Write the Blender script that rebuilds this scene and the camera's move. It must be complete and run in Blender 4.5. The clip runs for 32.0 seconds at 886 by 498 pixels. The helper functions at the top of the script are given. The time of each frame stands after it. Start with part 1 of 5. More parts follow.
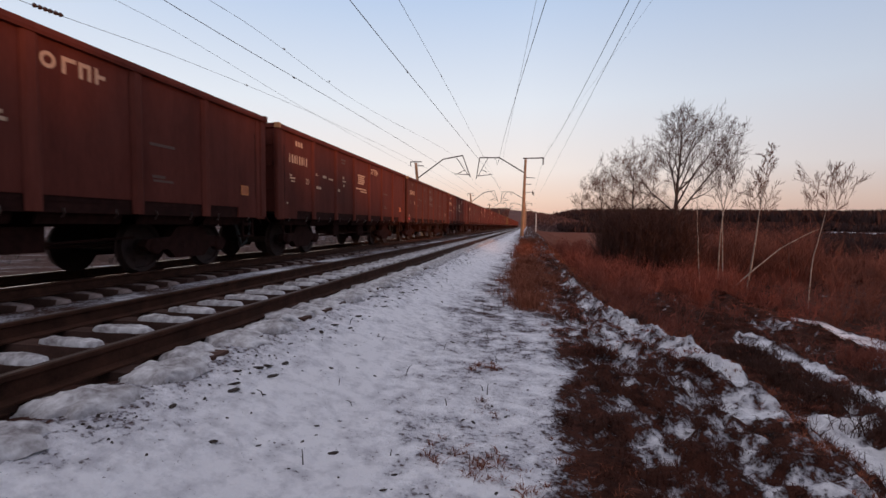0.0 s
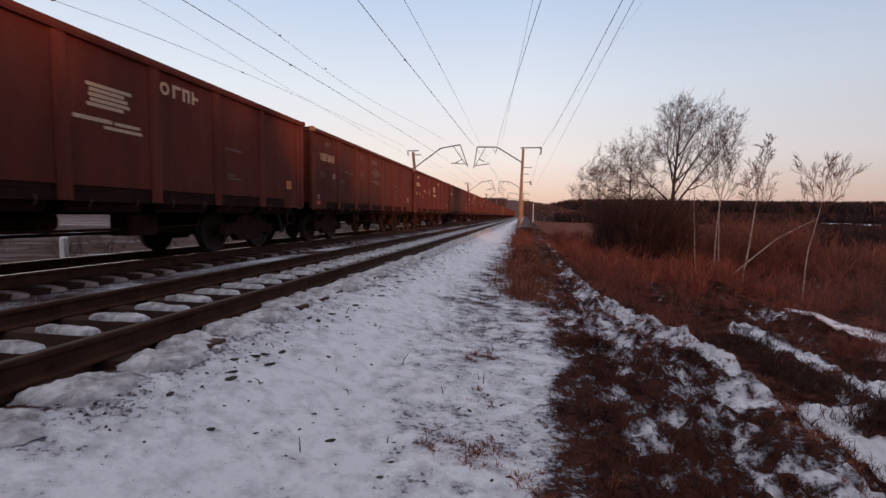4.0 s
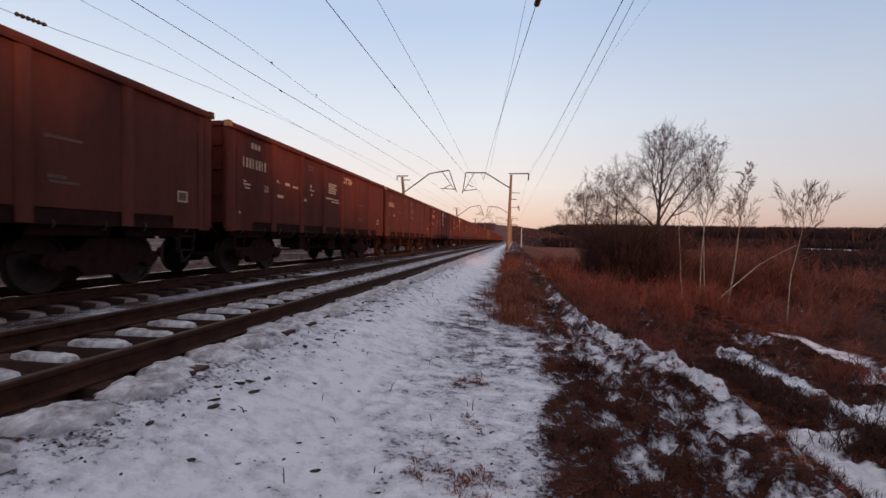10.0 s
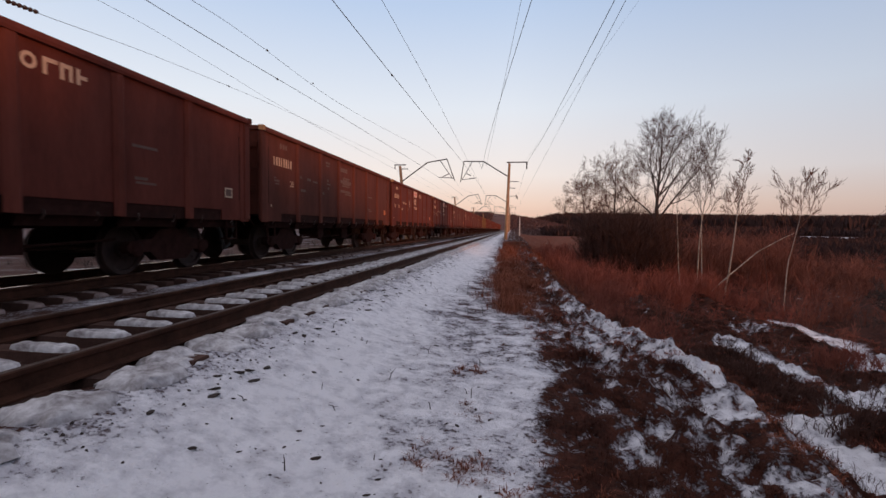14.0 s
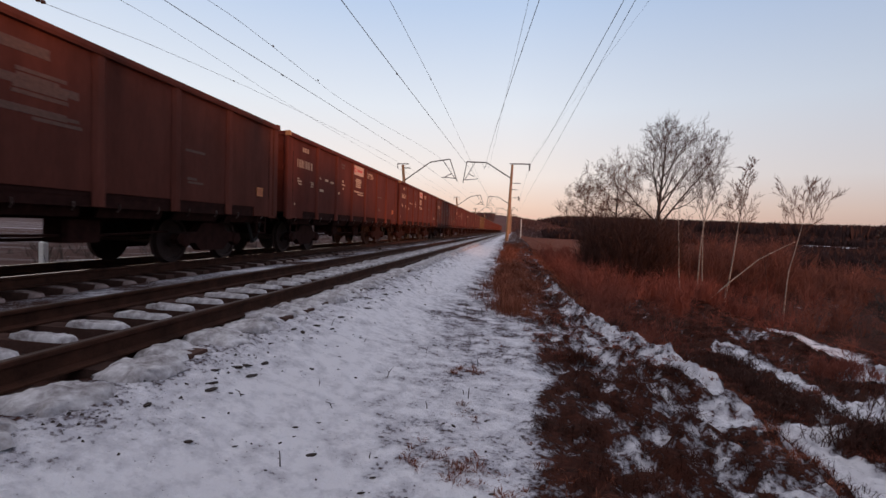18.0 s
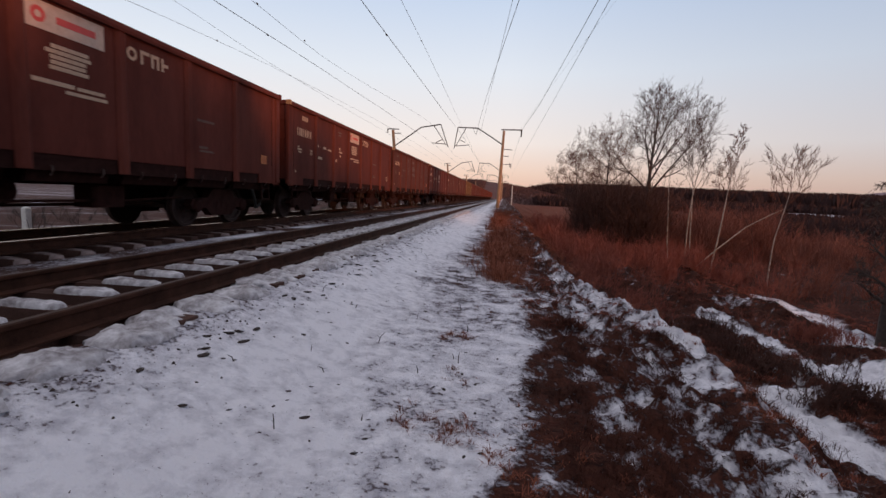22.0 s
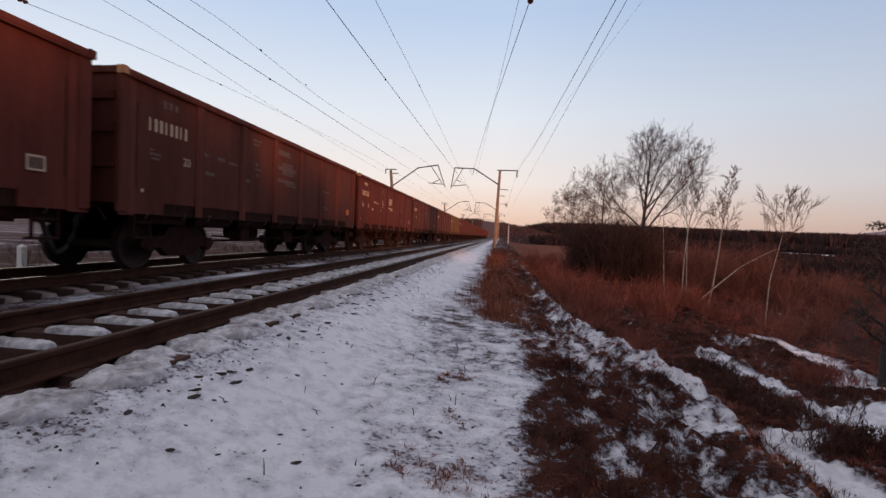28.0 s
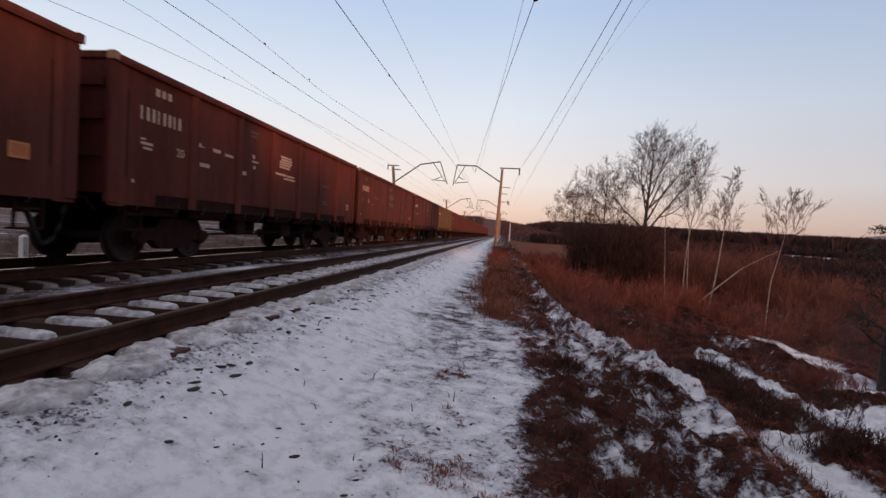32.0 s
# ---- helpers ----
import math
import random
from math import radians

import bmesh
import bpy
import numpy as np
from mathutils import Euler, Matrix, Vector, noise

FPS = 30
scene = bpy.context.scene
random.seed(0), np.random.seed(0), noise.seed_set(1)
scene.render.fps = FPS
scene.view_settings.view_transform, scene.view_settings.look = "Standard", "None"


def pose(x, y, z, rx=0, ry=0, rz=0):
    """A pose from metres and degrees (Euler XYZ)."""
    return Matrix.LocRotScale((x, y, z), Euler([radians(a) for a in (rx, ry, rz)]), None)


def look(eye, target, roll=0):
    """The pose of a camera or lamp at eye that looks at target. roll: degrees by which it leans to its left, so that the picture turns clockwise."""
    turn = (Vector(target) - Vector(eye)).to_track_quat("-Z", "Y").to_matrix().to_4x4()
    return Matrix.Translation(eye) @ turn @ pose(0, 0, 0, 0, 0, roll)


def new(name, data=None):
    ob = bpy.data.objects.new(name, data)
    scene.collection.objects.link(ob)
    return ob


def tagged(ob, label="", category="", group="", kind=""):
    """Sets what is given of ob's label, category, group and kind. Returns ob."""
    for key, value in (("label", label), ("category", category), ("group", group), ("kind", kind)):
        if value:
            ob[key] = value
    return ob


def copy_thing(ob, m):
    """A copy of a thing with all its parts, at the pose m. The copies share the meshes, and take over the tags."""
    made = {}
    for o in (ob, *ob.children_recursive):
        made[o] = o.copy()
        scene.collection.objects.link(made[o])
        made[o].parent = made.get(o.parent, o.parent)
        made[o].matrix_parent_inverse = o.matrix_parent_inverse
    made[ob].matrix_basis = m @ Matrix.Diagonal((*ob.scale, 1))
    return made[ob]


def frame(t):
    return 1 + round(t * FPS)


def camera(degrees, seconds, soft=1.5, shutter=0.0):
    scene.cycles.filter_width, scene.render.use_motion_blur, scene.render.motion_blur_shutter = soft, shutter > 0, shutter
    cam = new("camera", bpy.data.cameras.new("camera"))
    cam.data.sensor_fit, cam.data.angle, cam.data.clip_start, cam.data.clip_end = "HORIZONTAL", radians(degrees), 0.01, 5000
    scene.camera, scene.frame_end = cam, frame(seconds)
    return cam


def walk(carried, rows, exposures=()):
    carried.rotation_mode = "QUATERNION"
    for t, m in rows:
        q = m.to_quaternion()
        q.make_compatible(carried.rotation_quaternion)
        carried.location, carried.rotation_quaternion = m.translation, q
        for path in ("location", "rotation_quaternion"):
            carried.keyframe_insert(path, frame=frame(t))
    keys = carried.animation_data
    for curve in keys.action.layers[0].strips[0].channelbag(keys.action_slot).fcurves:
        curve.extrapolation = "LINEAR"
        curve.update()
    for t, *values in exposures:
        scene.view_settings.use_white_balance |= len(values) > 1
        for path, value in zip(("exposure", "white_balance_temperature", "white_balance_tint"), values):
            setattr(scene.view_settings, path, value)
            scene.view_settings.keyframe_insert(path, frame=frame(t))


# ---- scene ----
# one plan: x to the right of the track, y along it, z = 0 on the rail heads
EYE_Z = 0.91
NEAR_X, TRAIN_X = -3.88, -7.98
PITCH, BODY = 13.62, 12.98

cam = camera(86.0, 32.0, soft=1.5, shutter=0.5)


def aim(yaw, pitch, roll):
    return pose(0, 0, EYE_Z, 0, 0, yaw) @ pose(0, 0, 0, pitch) @ pose(0, 0, 0, 0, roll) @ pose(0, 0, 0, 90)


PATH = [(0, 10.07, -2.87, -0.30), (0.5, 9.97, -3.11, -0.20), (1, 10.67, -2.58, 0.04), (1.5, 11.06, -2.62, 0.25), (2, 10.89, -3.05, -0.28), (2.5, 10.38, -3.18, -0.71), (3, 9.91, -3.40, -0.61), (3.5, 9.73, -4.17, -0.58),
        (5.5, 9.26, -3.69, -0.16), (6, 8.84, -3.56, -0.00), (6.5, 8.29, -3.44, 0.19), (7, 7.80, -3.26, 0.58), (7.5, 8.37, -3.38, 0.43), (8, 9.09, -1.55, -0.38), (8.5, 9.54, -1.17, -0.47), (9, 9.21, -0.87, 0.14),
        (9.5, 8.68, -1.03, 0.03), (10, 8.38, -1.15, -0.70), (10.5, 7.75, -1.69, -0.23), (11, 8.46, -1.32, -0.31), (11.5, 8.24, -0.47, 0.01), (12, 8.92, -0.89, -0.10), (12.5, 9.40, -2.05, -0.22), (13, 9.11, -2.71, -0.48),
        (13.5, 8.79, -2.71, -0.13), (14, 8.16, -2.46, -0.50), (14.5, 8.35, -2.39, -0.50), (16.5, 9.13, -1.46, -1.71), (17, 8.55, -1.33, -1.62), (17.5, 8.02, -2.89, -2.00), (18, 8.25, -2.47, -1.92), (18.5, 8.03, -2.63, -2.83),
        (19, 7.17, -2.99, -2.76), (19.5, 6.98, -3.36, -2.77), (20, 7.44, -3.34, -2.79), (20.5, 7.20, -4.70, -3.09), (21, 7.21, -5.21, -3.09), (21.5, 7.04, -5.92, -2.77), (22, 6.98, -6.41, -2.15), (22.5, 7.04, -6.19, -1.70),
        (23, 7.07, -5.74, -1.62), (23.5, 7.19, -5.53, -2.23), (24, 7.81, -5.67, -3.79), (24.5, 10.18, -3.23, -1.83), (25, 10.65, -3.76, 0.76), (25.5, 9.14, -2.59, 1.86), (26, 7.01, -2.40, -0.33), (26.5, 6.45, -1.79, -1.49),
        (28.5, 6.80, -1.73, -2.26), (29, 6.89, -1.95, -2.10), (29.5, 7.00, -2.23, -1.98), (30, 6.98, -2.58, -2.06), (30.5, 6.30, -2.87, -2.55), (31, 6.64, -2.44, -2.89), (31.5, 7.17, -2.15, -3.14), (32, 6.89, -2.10, -3.16)]
walk(cam, [(t, aim(*turn)) for t, *turn in PATH])


def run(t):
    """How far the train has rolled by t seconds."""
    u = t / 32
    return 32 * (2.8272 * u + 0.0807 * u**2 + 0.2985 * u**3 - 0.0884 * u**4)


# ---- light: a clear winter sky just before sunset, the sun low behind the camera ----
SUN_AZ, SUN_EL = radians(125), radians(3.0)  # azimuth from +y towards +x
world = bpy.data.worlds.new("dusk_sky")
scene.world = world
world.use_nodes = True
wn, wl = world.node_tree.nodes, world.node_tree.links
wn.clear()
w_out, w_bg, w_mix = wn.new("ShaderNodeOutputWorld"), wn.new("ShaderNodeBackground"), wn.new("ShaderNodeMixRGB")
w_sky, w_tc, w_sep, w_ramp = wn.new("ShaderNodeTexSky"), wn.new("ShaderNodeTexCoord"), wn.new("ShaderNodeSeparateXYZ"), wn.new("ShaderNodeValToRGB")
w_gain = wn.new("ShaderNodeMixRGB")
w_sky.sky_type, w_sky.sun_disc, w_sky.sun_elevation, w_sky.sun_rotation = "NISHITA", False, SUN_EL, SUN_AZ
w_gain.blend_type, w_gain.inputs[0].default_value, w_gain.inputs[2].default_value = "MULTIPLY", 1.0, (0.10, 0.10, 0.10, 1)
stops = [(0.0, (0.82, 0.50, 0.39)), (0.05, (0.94, 0.69, 0.58)), (0.11, (0.97, 0.86, 0.82)), (0.24, (0.83, 0.87, 0.95)), (0.42, (0.54, 0.67, 0.90)), (0.62, (0.62, 0.66, 0.78)), (1.0, (0.96, 0.91, 0.94))]
ramp = w_ramp.color_ramp
while len(ramp.elements) < len(stops):
    ramp.elements.new(0.5)
for element, (place, colour) in zip(ramp.elements, stops):
    element.position, element.color = place, (*colour, 1)
w_mix.inputs[0].default_value = 0.15
w_bg.inputs[1].default_value = 1.0
wl.new(w_tc.outputs["Generated"], w_sep.inputs[0])
wl.new(w_sep.outputs[2], w_ramp.inputs[0])
wl.new(w_sky.outputs[0], w_gain.inputs[1])
wl.new(w_ramp.outputs[0], w_mix.inputs[1])
wl.new(w_gain.outputs[0], w_mix.inputs[2])
w_side, w_dim = wn.new("ShaderNodeMapRange"), wn.new("ShaderNodeMixRGB")
w_side.inputs["From Min"].default_value, w_side.inputs["From Max"].default_value = 0.0, 0.8
w_side.inputs["To Min"].default_value, w_side.inputs["To Max"].default_value = 0.0, 1.0
w_dim.blend_type, w_dim.inputs[2].default_value = "MULTIPLY", (0.61, 0.66, 0.74, 1)
wl.new(w_sep.outputs[0], w_side.inputs[0])
wl.new(w_side.outputs[0], w_dim.inputs[0])
wl.new(w_mix.outputs[0], w_dim.inputs[1])
wl.new(w_dim.outputs[0], w_bg.inputs[0])
wl.new(w_bg.outputs[0], w_out.inputs[0])
sun = new("sun", bpy.data.lights.new("sun", "SUN"))
sun.data.energy, sun.data.angle, sun.data.color = 2.2, radians(3), (1.0, 0.44, 0.20)
toward = Vector((math.sin(SUN_AZ) * math.cos(SUN_EL), math.cos(SUN_AZ) * math.cos(SUN_EL), math.sin(SUN_EL)))
sun.matrix_world = look(toward * 50, (0, 0, 0))
scene.view_settings.exposure = 0.1


# ---- materials ----
def node(tree, kind, **values):
    n = tree.nodes.new(kind)
    for key, value in values.items():
        n.inputs[key.replace("_", " ")].default_value = value
    return n


def paint(name, dark, light, rough=0.8, metal=0.0, scale=6.0, fine=60.0, bump=0.3, depth=0.01, vary=0.0, stretch=(1, 1, 1), spec=0.5):
    """A surface of two colours mixed by coarse and fine noise, with a bump of that grain; vary: difference from piece to piece."""
    m = bpy.data.materials.new(name)
    m.use_nodes = True
    tr = m.node_tree
    link, bsdf = tr.links.new, tr.nodes["Principled BSDF"]
    tc = tr.nodes.new("ShaderNodeTexCoord")
    mp = tr.nodes.new("ShaderNodeMapping")
    mp.inputs["Scale"].default_value = stretch
    link(tc.outputs["Object"], mp.inputs[0])
    coarse, grain = node(tr, "ShaderNodeTexNoise", Scale=scale, Detail=5.0, Roughness=0.6), node(tr, "ShaderNodeTexNoise", Scale=fine, Detail=3.0)
    link(mp.outputs[0], coarse.inputs["Vector"])
    link(mp.outputs[0], grain.inputs["Vector"])
    add = tr.nodes.new("ShaderNodeMath")
    add.operation = "MULTIPLY_ADD"
    add.inputs[1].default_value = 0.35
    link(grain.outputs[0], add.inputs[0])
    link(coarse.outputs[0], add.inputs[2])
    band = node(tr, "ShaderNodeMapRange", From_Min=0.42, From_Max=0.95)
    link(add.outputs[0], band.inputs[0])
    mix = tr.nodes.new("ShaderNodeMixRGB")
    mix.inputs[1].default_value, mix.inputs[2].default_value = (*dark, 1), (*light, 1)
    link(band.outputs[0], mix.inputs[0])
    colour = mix.outputs[0]
    if vary:
        info, hsv = tr.nodes.new("ShaderNodeObjectInfo"), tr.nodes.new("ShaderNodeHueSaturation")
        span = node(tr, "ShaderNodeMapRange", To_Min=1 - vary, To_Max=1 + vary)
        link(info.outputs["Random"], span.inputs[0])
        link(span.outputs[0], hsv.inputs["Value"])
        link(colour, hsv.inputs["Color"])
        colour = hsv.outputs[0]
    link(colour, bsdf.inputs["Base Color"])
    bsdf.inputs["Roughness"].default_value, bsdf.inputs["Metallic"].default_value = rough, metal
    bsdf.inputs["Specular IOR Level"].default_value = spec
    bp = node(tr, "ShaderNodeBump", Strength=bump, Distance=depth)
    link(add.outputs[0], bp.inputs["Height"])
    link(bp.outputs[0], bsdf.inputs["Normal"])
    return m


def ground_paint():
    """Snow, dead grass and ballast, by the cover stored on the ground, broken up by noise."""
    m = bpy.data.materials.new("snowy_ground")
    m.use_nodes = True
    tr = m.node_tree
    link, bsdf = tr.links.new, tr.nodes["Principled BSDF"]
    tc = tr.nodes.new("ShaderNodeTexCoord")
    cover, stone, field = [tr.nodes.new("ShaderNodeAttribute") for _ in range(3)]
    cover.attribute_name, stone.attribute_name, field.attribute_name = "snow_cover", "stones", "field"
    n = []
    for s in (1.1, 6.5, 24.0, 120.0, 38.0):
        t = node(tr, "ShaderNodeTexNoise", Scale=s, Detail=4.0, Roughness=0.62)
        link(tc.outputs["Object"], t.inputs["Vector"])
        n.append(t.outputs[0])

    def maths(op, a, b, c=0.0):
        k = tr.nodes.new("ShaderNodeMath")
        k.operation = op
        for i, v in enumerate((a, b, c)):
            if isinstance(v, float):
                k.inputs[i].default_value = v
            else:
                link(v, k.inputs[i])
        return k.outputs[0]

    def mixed(fac, a, b):
        k = tr.nodes.new("ShaderNodeMixRGB")
        for i, v in ((0, fac), (1, a), (2, b)):
            if isinstance(v, tuple):
                k.inputs[i].default_value = (*v, 1)
            else:
                link(v, k.inputs[i])
        return k.outputs[0]

    patch = maths("MULTIPLY_ADD", n[1], 0.8, maths("MULTIPLY_ADD", n[2], 1.5, maths("MULTIPLY_ADD", n[4], 0.7, maths("MULTIPLY_ADD", n[0], 0.4, -0.65))))
    edge = node(tr, "ShaderNodeMapRange", From_Min=-0.15, From_Max=0.18)
    link(maths("SUBTRACT", maths("MULTIPLY_ADD", cover.outputs["Fac"], 1.1, 0.45), patch), edge.inputs[0])
    lump = node(tr, "ShaderNodeMapRange", From_Min=0.36, From_Max=0.66)
    link(n[1], lump.inputs[0])
    dirt = mixed(lump.outputs[0], (0.011, 0.0060, 0.0052), (0.066, 0.0215, 0.0152))
    straw = node(tr, "ShaderNodeMapRange", From_Min=0.45, From_Max=0.75)
    link(n[2], straw.inputs[0])
    dirt = mixed(straw.outputs[0], dirt, (0.088, 0.0320, 0.0215))
    dirt = mixed(field.outputs["Fac"], dirt, mixed(n[1], (0.090, 0.023, 0.012), (0.165, 0.046, 0.024)))
    gravel = mixed(n[3], (0.022, 0.0105, 0.0085), (0.105, 0.050, 0.040))
    bare = mixed(stone.outputs["Fac"], dirt, gravel)
    snow = mixed(n[0], (0.66, 0.625, 0.665), (0.83, 0.79, 0.82))
    grey = node(tr, "ShaderNodeMapRange", From_Min=0.05, From_Max=0.58, To_Min=0.85, To_Max=0.0)
    broad = maths("MULTIPLY_ADD", n[1], 1.3, maths("MULTIPLY_ADD", n[0], 0.5, maths("MULTIPLY_ADD", n[2], 0.35, -0.03)))
    link(maths("SUBTRACT", maths("MULTIPLY_ADD", cover.outputs["Fac"], 1.1, 0.45), broad), grey.inputs[0])
    snow = mixed(grey.outputs[0], snow, (0.34, 0.315, 0.36))
    fleck = node(tr, "ShaderNodeMapRange", From_Min=0.672, From_Max=0.712)
    link(maths("MULTIPLY_ADD", n[1], 0.16, maths("SUBTRACT", n[4], 0.08)), fleck.inputs[0])
    snow = mixed(fleck.outputs[0], snow, (0.07, 0.045, 0.04))
    link(mixed(edge.outputs[0], bare, snow), bsdf.inputs["Base Color"])
    bsdf.inputs["Roughness"].default_value = 0.85
    bsdf.inputs["Specular IOR Level"].default_value = 0.04
    high = maths("MULTIPLY_ADD", edge.outputs[0], 0.5, maths("MULTIPLY_ADD", n[2], 0.5, maths("MULTIPLY", n[3], 0.18)))
    bp = node(tr, "ShaderNodeBump", Strength=1.0, Distance=0.05)
    link(high, bp.inputs["Height"])
    link(bp.outputs[0], bsdf.inputs["Normal"])
    return m


M_GROUND = ground_paint()
M_SNOW = paint("crusted_snow", (0.11, 0.083, 0.083), (0.68, 0.645, 0.67), rough=0.85, scale=7, fine=22, bump=0.35, depth=0.03, spec=0.2)
# darker, pinkish snow for the sleepers of the far track
M_DULLSNOW = paint("dark_pinkish_snow", (0.07, 0.042, 0.038), (0.30, 0.225, 0.215), rough=0.9, scale=7, fine=40, bump=0.4, depth=0.03, spec=0.1)
M_RAIL = paint("rusty_rail_steel", (0.022, 0.009, 0.006), (0.075, 0.030, 0.019), rough=0.75, metal=0.2, scale=5, fine=70, spec=0.1)
M_BALLAST = paint("crushed_ballast_stone", (0.012, 0.008, 0.007), (0.075, 0.048, 0.042), rough=0.9, scale=9, fine=60)
M_RAILTOP = paint("worn_rail_head", (0.05, 0.03, 0.025), (0.11, 0.075, 0.062), rough=0.55, metal=0.8, scale=9, fine=90, bump=0.05)
M_SHINE = paint("polished_rail_head", (0.30, 0.26, 0.24), (0.52, 0.46, 0.43), rough=0.20, metal=0.95, scale=9, fine=90, bump=0.03)
M_CONC = paint("grimy_sleeper_concrete", (0.030, 0.015, 0.012), (0.095, 0.050, 0.040), rough=0.9, scale=4, fine=60, vary=0.15, spec=0.1)
M_POLE = paint("tan_pole_concrete", (0.19, 0.100, 0.054), (0.37, 0.200, 0.108), rough=0.85, scale=2, fine=40)
M_STEEL = paint("dark_galvanised_steel", (0.05, 0.045, 0.045), (0.12, 0.10, 0.10), rough=0.6, metal=0.5, scale=8)
M_WIRE = paint("overhead_wire", (0.03, 0.03, 0.035), (0.07, 0.065, 0.07), rough=0.6, metal=0.4)
M_GLAZE = paint("brown_porcelain", (0.03, 0.015, 0.012), (0.06, 0.03, 0.02), rough=0.25, bump=0.02)
M_BLACK = paint("grimy_shaded_black_iron", (0.017, 0.0064, 0.0053), (0.045, 0.0166, 0.0136), rough=0.9, metal=0.2, scale=7, fine=60, spec=0.08)
M_TREAD = paint("wheel_steel", (0.018, 0.0075, 0.0060), (0.045, 0.0200, 0.0165), rough=0.8, metal=0.2, scale=8)
M_LATCH = paint("rubbed_latch_steel", (0.12, 0.09, 0.08), (0.50, 0.42, 0.38), rough=0.30, metal=0.85, scale=20)
M_HOSE = paint("rubber_hose", (0.012, 0.012, 0.012), (0.03, 0.03, 0.03), rough=0.7)
# faded off-white ink; its orange tint stands for the warm light
M_MARK = paint("faded_sun_tinted_stencil", (0.36, 0.22, 0.145), (0.62, 0.42, 0.295), rough=0.8, scale=30, fine=120, bump=0.05)
M_MARK2 = paint("worn_white_stencil", (0.06, 0.026, 0.020), (0.15, 0.078, 0.058), rough=0.8, scale=18, fine=90, bump=0.05)
# white paint with the low sun's warm tint put into its colour
M_BANNER = paint("sun_tinted_white_paint", (0.46, 0.30, 0.23), (0.66, 0.45, 0.36), rough=0.7, scale=8, bump=0.05)
M_ORANGE = paint("orange_plate_paint", (0.42, 0.12, 0.035), (0.66, 0.22, 0.07), rough=0.6, scale=20, bump=0.05)
M_DEEPORANGE = paint("deep_orange_plate_paint", (0.34, 0.085, 0.022), (0.50, 0.14, 0.042), rough=0.6, scale=20, bump=0.05)
M_RED = paint("red_plate_paint", (0.45, 0.03, 0.025), (0.65, 0.06, 0.04), rough=0.5, bump=0.05)
M_BARK = paint("dark_bark", (0.022, 0.014, 0.011), (0.08, 0.05, 0.04), rough=0.9, scale=9, fine=60, bump=0.6)
M_TWIG = paint("bare_twigs", (0.040, 0.020, 0.016), (0.105, 0.050, 0.040), rough=0.9, scale=3, spec=0.08)
# low sun on some crowns is put into this brighter, redder twig colour
M_TWIGSUN = paint("sun_reddened_twigs", (0.075, 0.032, 0.022), (0.17, 0.075, 0.052), rough=0.9, scale=3, spec=0.08)
M_BIRCH = paint("white_birch_bark", (0.045, 0.035, 0.030), (0.52, 0.44, 0.39), rough=0.8, scale=7, fine=30, stretch=(0.6, 0.6, 1.4), bump=0.3)
# shrub twigs darkened for the right-hand scrub: its shade is in the colour
M_SHADESHRUB = paint("shaded_shrub_twigs", (0.112, 0.0415, 0.0305), (0.245, 0.0930, 0.0680), rough=0.9, scale=0.5, fine=3, spec=0.06)
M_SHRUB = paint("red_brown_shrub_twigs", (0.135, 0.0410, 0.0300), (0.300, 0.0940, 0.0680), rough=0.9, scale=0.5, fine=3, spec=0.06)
M_GRASS = paint("dead_grass", (0.020, 0.0078, 0.0060), (0.092, 0.0315, 0.0220), rough=0.9, scale=1.2, fine=9, spec=0.06)
M_REDGRASS = paint("red_brown_dead_grass", (0.090, 0.0270, 0.0180), (0.300, 0.0920, 0.0610), rough=0.9, scale=1.2, fine=9, spec=0.06)
M_STRAW = paint("rusty_straw_grass", (0.100, 0.031, 0.019), (0.30, 0.100, 0.060), rough=0.9, scale=1.5, fine=9, spec=0.06)
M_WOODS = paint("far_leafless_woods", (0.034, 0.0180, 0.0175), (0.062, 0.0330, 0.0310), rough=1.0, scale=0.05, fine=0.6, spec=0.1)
# both hill materials have the haze of distance mixed into their colour
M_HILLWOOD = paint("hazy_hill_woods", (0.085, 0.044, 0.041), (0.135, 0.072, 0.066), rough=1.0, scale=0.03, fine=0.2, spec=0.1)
M_FARHILL = paint("haze_tinted_far_hills", (0.22, 0.145, 0.150), (0.28, 0.190, 0.195), rough=1.0, scale=0.004, fine=0.05, spec=0.1)
M_CLOD = paint("dark_frozen_clod", (0.012, 0.007, 0.006), (0.050, 0.028, 0.022), rough=0.9, scale=20, fine=90)
M_WHITEPOST = paint("whitewashed_post", (0.45, 0.42, 0.40), (0.72, 0.69, 0.66), rough=0.85, scale=12)


def wagon_paint(name, dark, light):
    return paint(name, dark, light, rough=0.68, metal=0.0, scale=1.9, fine=26, bump=0.10, depth=0.005, stretch=(1, 1, 0.22), spec=0.05)


BROWN = wagon_paint("dark_brown_wagon_paint", (0.070, 0.0172, 0.0130), (0.140, 0.0375, 0.0272))
RED = wagon_paint("red_brown_wagon_paint", (0.065, 0.0197, 0.0143), (0.127, 0.0395, 0.0288))
# slightly paler paint for posts and corner panels
BROWN_POST = wagon_paint("pale_brown_post_paint", (0.080, 0.0205, 0.0150), (0.162, 0.0440, 0.0315))
RED_POST = wagon_paint("pale_red_post_paint", (0.078, 0.0235, 0.0172), (0.152, 0.0480, 0.0350))
M_CAP = paint("yellow_corner_paint", (0.22, 0.10, 0.04), (0.42, 0.22, 0.09), rough=0.7, scale=20)
OLIVE = wagon_paint("yellow_olive_wagon_paint", (0.10, 0.050, 0.020), (0.19, 0.100, 0.042))


